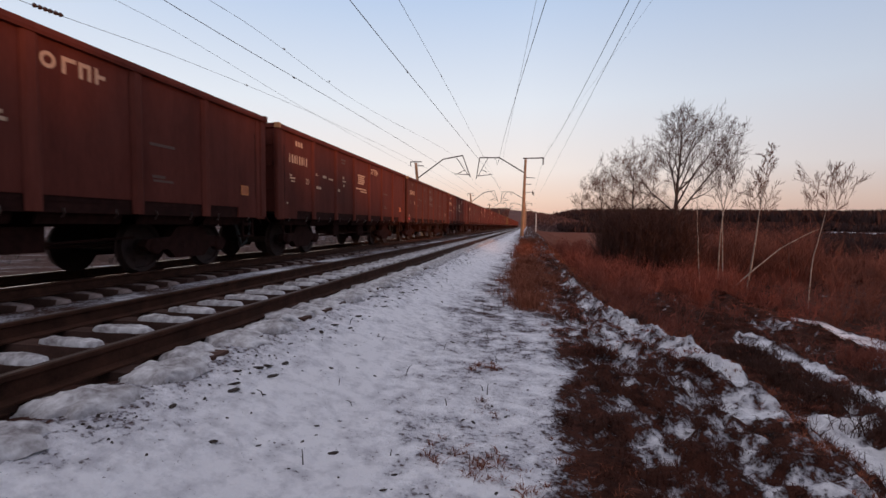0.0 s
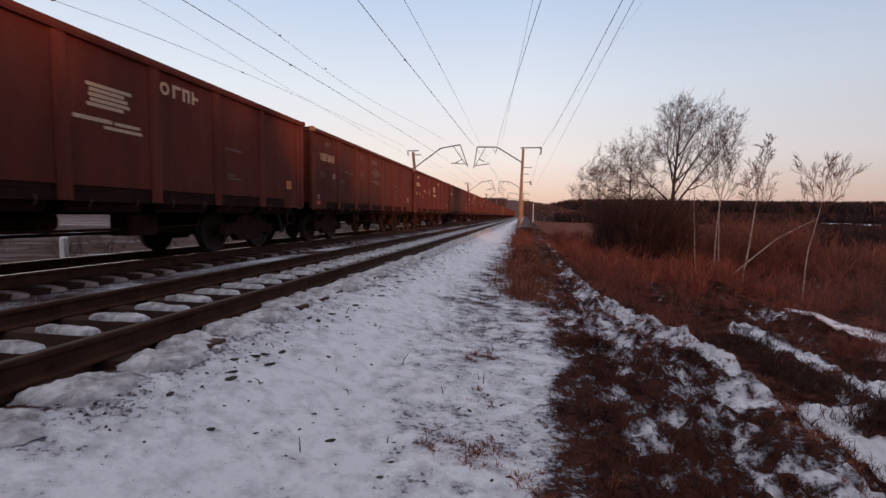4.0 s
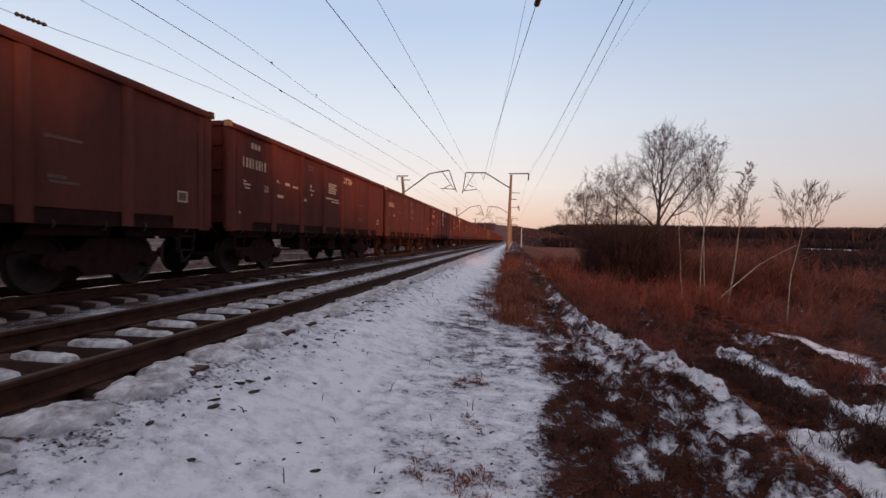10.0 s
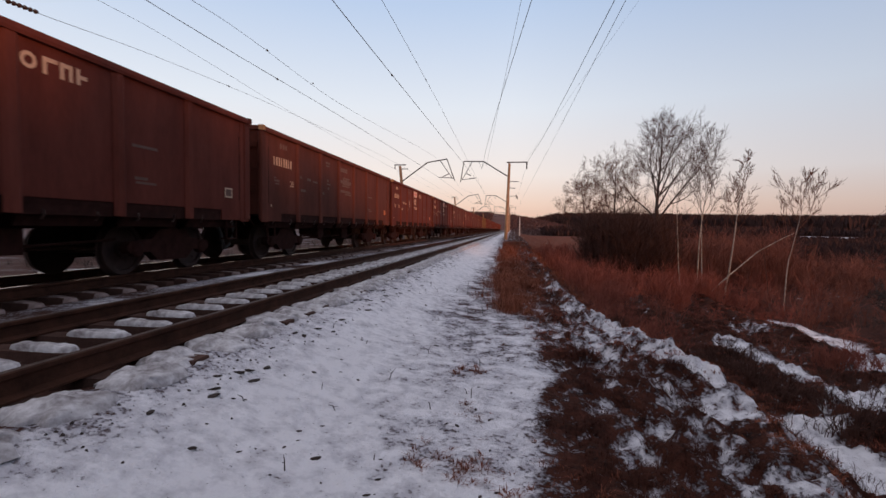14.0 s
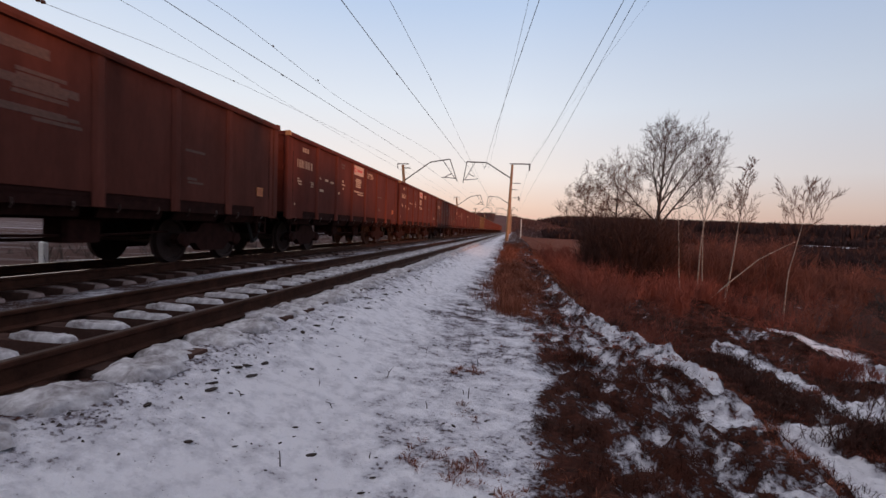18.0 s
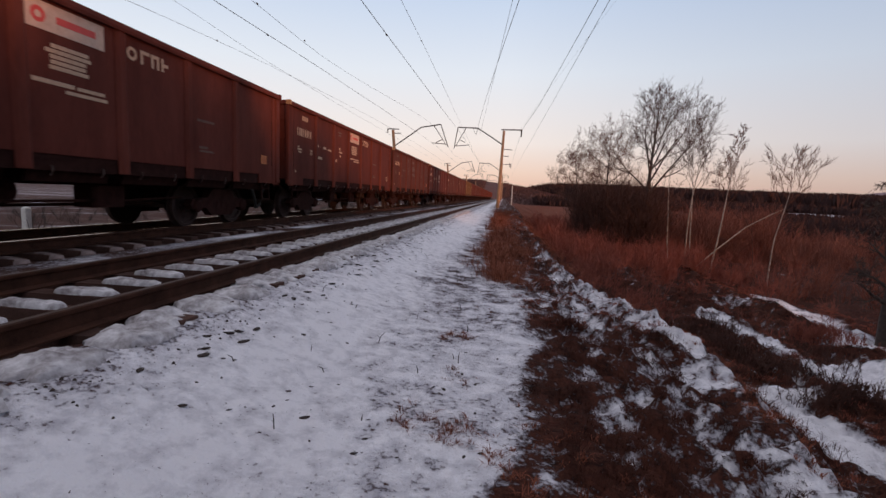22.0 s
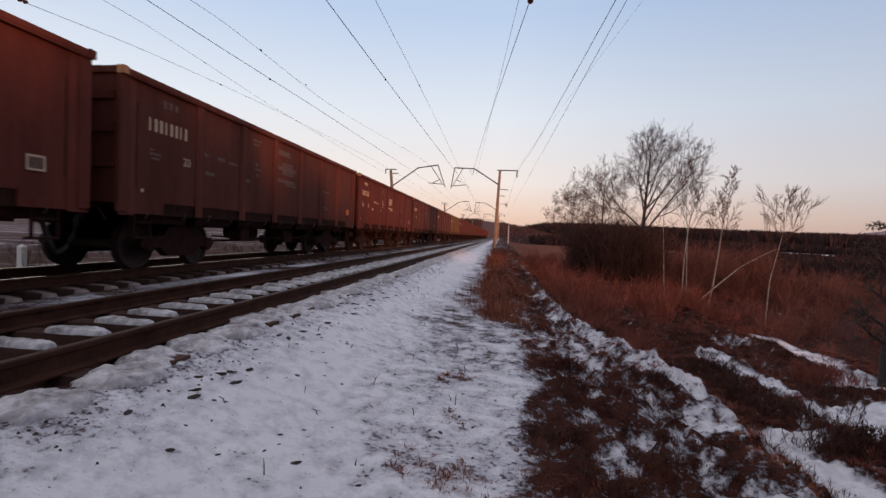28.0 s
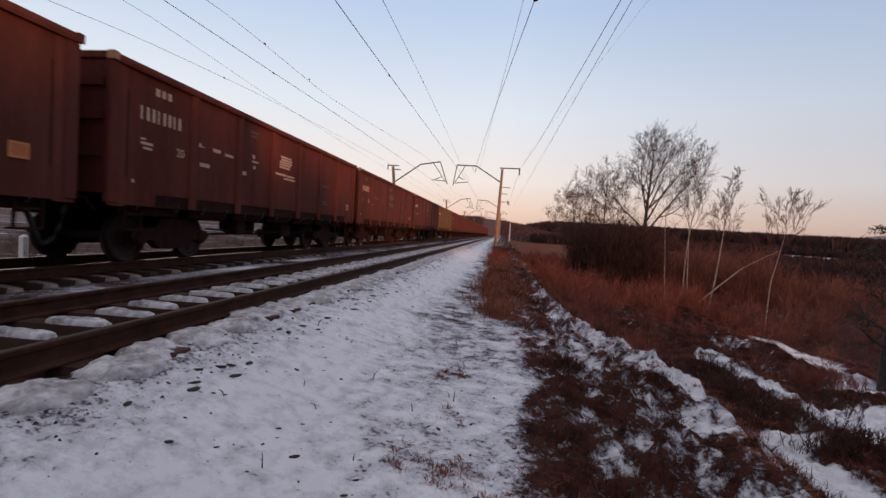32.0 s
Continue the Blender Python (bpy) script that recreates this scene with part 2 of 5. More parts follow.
# ---- mesh building ----
class Build:
    """Vertices and faces of one mesh, out of boxes, tubes and plates."""

    def __init__(self):
        self.v, self.f = [], []

    def add(self, verts, faces):
        k = len(self.v)
        self.v += [tuple(p) for p in verts]
        self.f += [tuple(i + k for i in face) for face in faces]
        return self

    def box(self, x0, y0, z0, x1, y1, z1, bevel=0.0):
        """A box; with a bevel its four long upright edges are cut."""
        b = min(bevel, (x1 - x0) / 2.2, (y1 - y0) / 2.2)
        if b <= 0:
            ring = [(x0, y0), (x1, y0), (x1, y1), (x0, y1)]
        else:
            ring = [(x0 + b, y0), (x1 - b, y0), (x1, y0 + b), (x1, y1 - b), (x1 - b, y1), (x0 + b, y1), (x0, y1 - b), (x0, y0 + b)]
        return self.prism(ring, z0, z1)

    def prism(self, ring, z0, z1):
        n = len(ring)
        verts = [(x, y, z0) for x, y in ring] + [(x, y, z1) for x, y in ring]
        faces = [(i, (i + 1) % n, n + (i + 1) % n, n + i) for i in range(n)] + [tuple(range(n))[::-1], tuple(range(n, 2 * n))]
        return self.add(verts, faces)

    def along(self, profile, y0, y1):
        """A closed profile of (x, z) drawn out along y."""
        n = len(profile)
        verts = [(x, y0, z) for x, z in profile] + [(x, y1, z) for x, z in profile]
        faces = [(i, (i + 1) % n, n + (i + 1) % n, n + i) for i in range(n)] + [tuple(range(n))[::-1], tuple(range(n, 2 * n))]
        return self.add(verts, faces)

    def across(self, profile, x0, x1):
        """A closed profile of (y, z) drawn out along x."""
        n = len(profile)
        verts = [(x0, y, z) for y, z in profile] + [(x1, y, z) for y, z in profile]
        faces = [(i, (i + 1) % n, n + (i + 1) % n, n + i) for i in range(n)] + [tuple(range(n))[::-1], tuple(range(n, 2 * n))]
        return self.add(verts, faces)

    def tube(self, path, radii, n=6, closed=True):
        rings, verts, faces = [], [], []
        path = [Vector(p) for p in path]
        if isinstance(radii, (int, float)):
            radii = [radii] * len(path)
        for i, p in enumerate(path):
            d = path[min(i + 1, len(path) - 1)] - path[max(i - 1, 0)]
            d.normalize()
            a = d.cross(Vector((0, 0, 1)) if abs(d.z) < 0.9 else Vector((0, 1, 0))).normalized()
            b = d.cross(a)
            for k in range(n):
                q = 2 * math.pi * k / n
                verts.append(p + (a * math.cos(q) + b * math.sin(q)) * radii[i])
        for i in range(len(path) - 1):
            for k in range(n):
                faces.append((i * n + k, i * n + (k + 1) % n, (i + 1) * n + (k + 1) % n, (i + 1) * n + k))
        if closed:
            faces += [tuple(range(n))[::-1], tuple(range((len(path) - 1) * n, len(path) * n))]
        return self.add(verts, faces)

    def disc(self, centre, axis_x, profile, n=20):
        """A turned body about the x axis: profile of (x, radius) from axis_x on."""
        verts, faces = [], []
        for x, r in profile:
            for k in range(n):
                q = 2 * math.pi * k / n
                verts.append((axis_x + x, centre[0] + r * math.cos(q), centre[1] + r * math.sin(q)))
        for i in range(len(profile) - 1):
            for k in range(n):
                faces.append((i * n + k, i * n + (k + 1) % n, (i + 1) * n + (k + 1) % n, (i + 1) * n + k))
        faces += [tuple(range(n)), tuple(range((len(profile) - 1) * n, len(profile) * n))[::-1]]
        return self.add(verts, faces)

    def mesh(self, name, material, smooth=False):
        me = bpy.data.meshes.new(name)
        me.from_pydata(self.v, [], self.f)
        me.materials.append(material)
        if smooth:
            me.polygons.foreach_set("use_smooth", [True] * len(me.polygons))
        me.update()
        return me


def part(name, build, material, parent, label="", smooth=False):
    me = build if isinstance(build, bpy.types.Mesh) else build.mesh(name, material, smooth)
    ob = new(name, me)
    ob.parent = parent
    if label:
        tagged(ob, label)
    return ob


def thing(name, label, category, place=(0, 0, 0), turn=0.0, group="", kind="", build=None, material=None, smooth=False):
    ob = new(name, build.mesh(name, material, smooth) if build else None)
    ob.matrix_basis = pose(*place, 0, 0, turn)
    return tagged(ob, label, category, group, kind)


def lerp_table(table, x):
    xs, ys = zip(*table)
    return np.interp(x, xs, ys)


# ---- ground ----
PROFILE = [(-4000, -6), (-400, -3), (-60, -2.0), (-30, -1.5), (-14, -1.15), (-11.8, -0.95), (-10.5, -0.42), (-9.9, -0.30), (-6.75, -0.29), (-6.4, -0.22), (-5.5, -0.20), (-5.2, -0.27), (-3.1, -0.29), (-2.9, -0.205), (-2.5, -0.225), (-2.2, -0.32), (-1.8, -0.46), (-1.3, -0.60), (-0.6, -0.67), (0.3, -0.70), (0.8, -0.83), (1.3, -0.94), (2.0, -0.98), (2.6, -0.96),
           (3.2, -1.62), (4.2, -2.35), (5.2, -2.42), (6.2, -2.25), (6.9, -2.5), (7.8, -2.75), (9.1, -2.45), (10.2, -2.9), (13, -3.3), (22, -3.5), (60, -4.0), (400, -6), (4000, -10)]
COVER = [(-4000, 0.3), (-60, 0.30), (-14, 0.08), (-10.6, 0.12), (-10, 0.05), (-6.75, 0.03), (-6.5, 0.46), (-6.2, 0.58), (-5.5, 0.60), (-5.25, 0.30), (-4.9, 0.10), (-3.05, 0.12), (-2.85, 0.48), (-2.5, 0.70), (-2.3, 0.84), (-1.9, 1.0), (-1.5, 1.0), (-1.0, 0.92), (-0.6, 0.85), (0.5, 0.86)]
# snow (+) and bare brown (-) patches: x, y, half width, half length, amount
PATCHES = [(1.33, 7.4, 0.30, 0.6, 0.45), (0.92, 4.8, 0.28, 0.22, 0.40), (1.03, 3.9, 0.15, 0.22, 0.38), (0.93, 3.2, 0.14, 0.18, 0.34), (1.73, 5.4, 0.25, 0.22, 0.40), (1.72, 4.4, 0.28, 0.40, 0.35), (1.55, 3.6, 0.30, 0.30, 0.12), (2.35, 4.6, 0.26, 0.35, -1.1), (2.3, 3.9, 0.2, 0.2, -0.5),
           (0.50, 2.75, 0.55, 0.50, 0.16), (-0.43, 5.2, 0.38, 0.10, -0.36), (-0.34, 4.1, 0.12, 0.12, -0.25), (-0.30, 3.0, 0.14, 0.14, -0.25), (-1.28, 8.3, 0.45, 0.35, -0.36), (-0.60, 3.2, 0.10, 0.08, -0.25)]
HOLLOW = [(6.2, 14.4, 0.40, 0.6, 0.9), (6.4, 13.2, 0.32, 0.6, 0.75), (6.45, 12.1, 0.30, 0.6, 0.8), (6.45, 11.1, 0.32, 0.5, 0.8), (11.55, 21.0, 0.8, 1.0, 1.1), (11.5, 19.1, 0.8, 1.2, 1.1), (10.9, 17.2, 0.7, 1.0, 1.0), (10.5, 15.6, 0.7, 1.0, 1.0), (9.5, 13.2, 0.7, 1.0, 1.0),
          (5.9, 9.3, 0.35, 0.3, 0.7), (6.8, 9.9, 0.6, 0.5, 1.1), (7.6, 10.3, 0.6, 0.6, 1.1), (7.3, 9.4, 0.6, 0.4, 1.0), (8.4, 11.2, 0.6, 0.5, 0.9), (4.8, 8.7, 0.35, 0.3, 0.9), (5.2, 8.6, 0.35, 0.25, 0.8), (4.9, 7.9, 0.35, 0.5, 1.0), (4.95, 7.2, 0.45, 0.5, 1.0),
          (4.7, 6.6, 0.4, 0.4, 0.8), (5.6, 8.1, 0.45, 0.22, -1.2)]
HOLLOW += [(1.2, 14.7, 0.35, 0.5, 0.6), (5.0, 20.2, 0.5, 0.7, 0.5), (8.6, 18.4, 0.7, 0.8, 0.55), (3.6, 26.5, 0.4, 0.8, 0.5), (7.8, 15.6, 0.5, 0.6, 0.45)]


def fbm(x, y, s, seed=0.0):
    return noise.fractal(Vector((x * s + seed, y * s - seed, seed)), 1.0, 2.0, 4)


def tussock(x, y):
    """Humps of matted grass, about half a metre apart, 0 to 1."""
    a = noise.noise(Vector((x * 2.7, y * 2.1, 3.3))) + 0.6 * noise.noise(Vector((x * 7.0, y * 5.6, 8.1)))
    return min(max(a * 1.1 + 0.25, 0.0), 1.0)


def edge_x(y):
    """Where the bank's ridge runs: it draws in towards the track farther on."""
    return float(np.interp(y, (2.5, 3.6, 4.3, 5.0, 6.0, 7.7, 9.5, 11.2, 14.0), (2.15, 2.36, 2.53, 2.65, 2.72, 2.5, 2.1, 1.75, 1.5)))


def warp(x, y):
    if x <= 0.4 or x >= 5.0:
        return x
    e = edge_x(y) + 0.12 * noise.noise(Vector((0.3, y * 0.9, 2.2)))
    return 0.4 + (x - 0.4) * 2.3 / (e - 0.4) if x < e else 2.7 + (x - e) * 2.3 / (5.0 - e)


def ground_z(x, y):
    u = warp(x, y)
    z = float(lerp_table(PROFILE, u))
    if 0.6 < u < 3.6:
        z += 0.10 * min(max((y - 8) / 3, 0), 1) * (1 - abs(u - 2.4) / 1.8 if u > 0.6 else 0)
    far = min(max((y - 14) / 46, 0), 1)
    far = far * far * (3 - 2 * far)
    if -2.4 < x < 2.6:
        top = 0.02 - 0.10 * abs(x + 1.0)
        z += (max(top, z) - z) * far * min(1.0, (x + 2.4) / 0.8) * min(1.0, (2.6 - x) / 1.6)
    if x > -2.4:
        rough = min(max((x - 0.2) / 0.8, 0), 1) * (1 if x < 25 else 0.5)
        z += (0.13 * fbm(x, y, 0.8, 5) + 0.20 * tussock(x, y) + (0.075 * fbm(x, y, 5.5, 23) if 1.5 < y < 22 else 0.0)) * rough + 0.016 * fbm(x, y, 2.2, 2) + 0.013 * fbm(x, y, 6.0, 4)
    elif x < -10.6:
        z += 0.12 * fbm(x, y, 0.4)
    else:
        z += 0.012 * fbm(x, y, 4.0, 3)
    if y > 260 and x > 20:
        u = min((y - 260) / 900, 1)
        z += (22 * u * u * (3 - 2 * u) + 2.0 * fbm(x, y, 0.004, 3) * u) * min((x - 20) / 60, 1)
    return z


def shoulder_x(y):
    """Where the trodden snow ends and the dead grass begins."""
    return float(np.interp(y, (2, 3.3, 5.5, 8.0, 9.2, 12, 16, 60), (-0.10, 0.10, 0.40, 0.25, -0.12, -0.35, -0.45, -0.45)))


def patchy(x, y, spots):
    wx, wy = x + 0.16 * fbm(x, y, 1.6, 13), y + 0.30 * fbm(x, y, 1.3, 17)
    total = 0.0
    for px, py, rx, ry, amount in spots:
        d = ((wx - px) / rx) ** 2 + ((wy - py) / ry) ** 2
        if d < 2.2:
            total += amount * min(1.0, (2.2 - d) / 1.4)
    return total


def snow_at(x, y):
    if ((x - 243) / 22) ** 2 + ((y - 400) / 22) ** 2 < 1 or ((x - 215) / 9) ** 2 + ((y - 385) / 10) ** 2 < 1:
        return 0.95
    if x < -2.0:
        c = float(lerp_table(COVER, x + 0.14 * fbm(x, y, 0.6, 7))) + 0.16 * fbm(x, y, 0.55, 1) + (0.5 * fbm(x, y, 0.9, 19) if -6.6 < x < -5.1 else 0.0)
        return min(max(c + (0.45 * fbm(x, y, 0.22, 11) + 0.5 * fbm(x, y, 1.6, 15) + 0.06 if x < -10.4 else 0.0), 0.0), 1.0)
    e = shoulder_x(y) + 0.16 * fbm(x, y, 1.1, 7)
    worn = min(max((y - 6.0) / 3.0, 0), 1) * min(max((x + 1.5) / 0.6, 0), 1)
    c = float(lerp_table(COVER, min(x, 0.4))) + (0.15 * fbm(x, y, 0.9, 6) + 0.22 * fbm(x, y, 4.2, 21) - 0.02) * min(1, (x + 2.0) / 0.9) - (0.20 - 0.32 * fbm(x, y, 2.4, 27)) * worn
    if x > e:
        w = warp(x, y)
        if w < 2.85:
            near, beyond = 0.17 + 0.18 * min(max((w - 0.8) / 0.4, 0), 1), 0.45
            grass = near + (beyond - near) * min(max((y - 4.8) / 2, 0), 1) + 0.16 * min(max((w - 1.9) / 0.5, 0), 1)
        else:
            grass = max(0.22, 0.50 - 1.2 * (w - 2.85)) if w < 4 else 0.22
        if y > 11:
            grass -= 0.25 * min((y - 11) / 3, 1)
        grass += 0.18 - 0.42 * tussock(x, y) + 0.20 * fbm(x, y, 2.6, 9) + 0.58 * fbm(x, y, 7.5, 31)
        grass += 0.36 * max(0.0, 1 - abs(w - 2.55) / 0.45) * min(max((12 - y) / 3, 0), 1)
        c += (grass - c) * min((x - e) / 0.14, 1.0)
    if y < 30:
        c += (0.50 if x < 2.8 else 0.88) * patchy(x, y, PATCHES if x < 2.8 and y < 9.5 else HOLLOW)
    return min(max(c, 0.0), 1.0)


def lines(bands):
    out = []
    for a, b, step in bands:
        out += list(np.arange(a, b, step))
    return out + [bands[-1][1]]


def ground():
    xs = [-4000, -2000, -1000, -500, -250, -120] + lines([(-60, -18, 3), (-18, -10, 0.3), (-10, -2.6, 0.25), (-2.6, 4.0, 0.07), (4.0, 11, 0.14), (11, 20, 0.6), (20, 60, 2.5), (60, 200, 12)]) + [206, 212, 218, 222, 228, 236, 243, 250, 258, 266, 280, 340, 420, 530, 650, 800, 1200, 2000, 4000]
    ys = [-4000, -1000, -300, -100, -40, -15, -6] + lines([(-3, 1.5, 0.3), (1.5, 10, 0.07), (10, 20, 0.14), (20, 45, 0.5), (45, 100, 1.6), (100, 200, 6)]) + [240, 300, 350, 375, 382, 389, 396, 403, 410, 418, 440, 480, 600, 730, 850, 990, 1200, 2000, 4000]
    verts = [(x, y, ground_z(x, y)) for y in ys for x in xs]
    nx = len(xs)
    faces = [(j * nx + i, j * nx + i + 1, (j + 1) * nx + i + 1, (j + 1) * nx + i) for j in range(len(ys) - 1) for i in range(nx - 1)]
    me = bpy.data.meshes.new("ground")
    me.from_pydata(verts, [], faces)
    me.polygons.foreach_set("use_smooth", [True] * len(faces))
    me.materials.append(M_GROUND)
    cover, stones, field = [me.attributes.new(n, "FLOAT", "POINT") for n in ("snow_cover", "stones", "field")]
    field.data.foreach_set("value", [1.0 if 55 < y < 330 and 3 < x < 0.3 * y + 6 else 0.0 for x, y, _ in verts])
    cover.data.foreach_set("value", [snow_at(x, y) for x, y, _ in verts])
    stones.data.foreach_set("value", [(1.0 if x > -10.3 else 0.75) if x < -2.95 else 0.0 for x, y, _ in verts])
    return tagged(new("ground", me), "snow-covered railway shoulder falling to a grassy bank", "ground", kind="structure")


ground()


# ---- track ----
RAIL = [(-0.075, -0.18), (0.075, -0.18), (0.075, -0.165), (0.012, -0.145), (0.009, -0.05), (0.036, -0.038), (0.036, -0.008), (0.028, 0.0), (-0.028, 0.0), (-0.036, -0.008), (-0.036, -0.038), (-0.009, -0.05), (-0.012, -0.145), (-0.075, -0.165)]
SLEEPER = Build().add([(sx * 1.35, sy * 0.14, -0.36) for sx, sy in ((-1, -1), (1, -1), (1, 1), (-1, 1))] + [(sx * 1.34, sy * 0.10, -0.185) for sx, sy in ((-1, -1), (1, -1), (1, 1), (-1, 1))],
                      [(3, 2, 1, 0), (4, 5, 6, 7), (0, 1, 5, 4), (1, 2, 6, 5), (2, 3, 7, 6), (3, 0, 4, 7)]).mesh("sleeper", M_CONC)
SPACING = 0.543


def snow_lump(length, width, height, seed, nx=9, ny=6, material=M_SNOW, soft=0.6, rag=0.22):
    """A low uneven heap of snow round the origin, long in x."""
    rnd = random.Random(seed)
    b = Build()
    verts, faces = [], []
    for j in range(ny + 1):
        for i in range(nx + 1):
            u, v = i / nx * 2 - 1, j / ny * 2 - 1
            r = max(abs(u), abs(v))
            top = max(0.0, 1 - r**3.0)
            u, v = u * math.sqrt(1 - 0.42 * v * v), v * math.sqrt(1 - 0.42 * u * u)
            wob = rag * fbm(u * 2, v * 2, 1.1, seed * 3.1)
            verts.append((u * length / 2 * (1 + wob) + rnd.uniform(-1, 1) * 0.005, v * width / 2 * (1 + wob * 1.6) + rnd.uniform(-1, 1) * 0.005, height * top**soft * max(0.45, 1 + 0.5 * fbm(u, v, 1.6, seed) + 0.14 * fbm(u, v, 4.5, seed)) - (0.05 if r > 0.99 else 0)))
    for j in range(ny):
        for i in range(nx):
            k = j * (nx + 1) + i
            faces.append((k, k + 1, k + nx + 2, k + nx + 1))
    return b.add(verts, faces).mesh("snow_cap", material, smooth=True)


INNER = [snow_lump(0.74, 0.185, 0.055, s, 14, 9, soft=0.5, rag=0.12) for s in range(6)]
OUTER = [snow_lump(0.60, 0.56, 0.078, s + 20, 22, 16, soft=1.2) for s in range(8)]
FLAT = [snow_lump(0.55, 0.20, 0.024, s + 40, material=M_DULLSNOW) for s in range(5)]


def track(x, name, label, near, count):
    t = thing(name, label, "railway track", (x, 0, 0), kind="structure")
    for side in (-0.7975, 0.7975):
        r = part("rail", Build().along([(side + a, z) for a, z in RAIL], -40, 600), M_RAIL, t, "rust-brown steel rail")
        part("running_surface", Build().along([(side - 0.026, 0.0005), (side + 0.026, 0.0005), (side + 0.022, 0.003), (side - 0.022, 0.003)], -40, 600), M_RAILTOP if near else M_SHINE, r, "worn rail head" if near else "shiny rail head")
    rnd = random.Random(int(-x * 10))
    for i in range(count):
        y = -4.0 + i * SPACING
        s = part("sleeper", SLEEPER, None, t)
        s.matrix_basis = pose(rnd.uniform(-0.015, 0.015), y, 0, 0, 0, rnd.uniform(-0.6, 0.6))
        if near:
            c = part("snow_cap", rnd.choice(INNER), None, s)
            c.matrix_basis = pose(-0.17 + rnd.uniform(-0.06, 0.06), 0, -0.180, 0, 0, rnd.choice((0, 180)) + rnd.uniform(-3, 3))
            c = part("snow_cap", rnd.choice(OUTER), None, s)
            c.matrix_basis = pose(1.12 + rnd.uniform(-0.03, 0.06), rnd.uniform(-0.05, 0.05), -0.215 - rnd.uniform(0, 0.015), 0, 7, rnd.choice((0, 180)) + rnd.uniform(-9, 9))
        elif rnd.random() < 0.9:
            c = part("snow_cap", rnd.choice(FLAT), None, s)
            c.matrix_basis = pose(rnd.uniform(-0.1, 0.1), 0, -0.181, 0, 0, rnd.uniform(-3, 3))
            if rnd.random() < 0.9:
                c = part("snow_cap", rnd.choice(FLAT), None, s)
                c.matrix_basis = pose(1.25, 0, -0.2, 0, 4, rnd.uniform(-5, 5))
    rest, caps = Build(), Build()
    for i in range(count, 700):
        y = -4.0 + i * SPACING
        rest.box(-1.34, y - 0.11, -0.36, 1.34, y + 0.11, -0.185)
        caps.box(-0.55, y - 0.1, -0.19, 0.55, y + 0.1, -0.15)
        if near:
            caps.box(0.92, y - 0.15, -0.25, 1.5, y + 0.15, -0.13, 0.05)
    tagged(part("far_sleepers", rest, M_CONC, t), kind="stuff")
    tagged(part("far_snow_caps", caps, M_SNOW if near else M_DULLSNOW, t), kind="stuff")


track(NEAR_X, "track_near", "empty railway track with snow on its concrete sleepers", True, 130)
track(TRAIN_X, "track_far", "railway track under the freight train, dusted with snow", False, 110)


def ballast():
    """Loose dark stones between and beside the rails."""
    rr = random.Random(61)
    b = Build()
    for i in range(4560):
        if i < 4300:
            x, y, z = rr.uniform(-5.25, -2.7), 2.2 + 14 * rr.random() ** 1.5, -0.285
        else:
            x, y = rr.gauss(-2.32, 0.16), 2.2 + 14 * rr.random() ** 1.5
            z = ground_z(x, y) - 0.004
        r = rr.uniform(0.015, 0.038) if i < 4300 else rr.uniform(0.008, 0.022)
        verts = [(x + r * dx * rr.uniform(0.6, 1.2), y + r * dy * rr.uniform(0.6, 1.2), z + r * dz * rr.uniform(0.5, 1.0)) for dx, dy, dz in ((1, 0, 0), (0, 1, 0.2), (-1, 0, 0), (0, -1, 0.1), (0.1, 0, 1), (0, 0.1, -0.6))]
        b.add(verts, [(0, 1, 4), (1, 2, 4), (2, 3, 4), (3, 0, 4), (1, 0, 5), (2, 1, 5), (3, 2, 5), (0, 3, 5)])
    return thing("ballast_stones", "dark crushed stone between the sleepers", "ballast", kind="stuff", build=b, material=M_BALLAST)


ballast()


# ---- freight wagons ----
HALF = 1.50
POSTS = [2.15 + 1.73 * i for i in range(6)]


def plates(rects, x=HALF + 0.004):
    """Thin painted patches on the right-hand wall: (y0, z0, y1, z1) each."""
    b = Build()
    for y0, z0, y1, z1 in rects:
        b.box(x - 0.003, y0, z0, x + 0.001, y1, z1)
    return b


def ring_plate(y, z, inner, outer, x, n):
    """A flat painted ring on the right-hand wall."""
    verts = [(x, y + r * math.cos(2 * math.pi * k / n), z + r * math.sin(2 * math.pi * k / n)) for r in (inner, outer) for k in range(n)]
    return Build().add(verts, [(k, n + k, n + (k + 1) % n, (k + 1) % n) for k in range(n)])


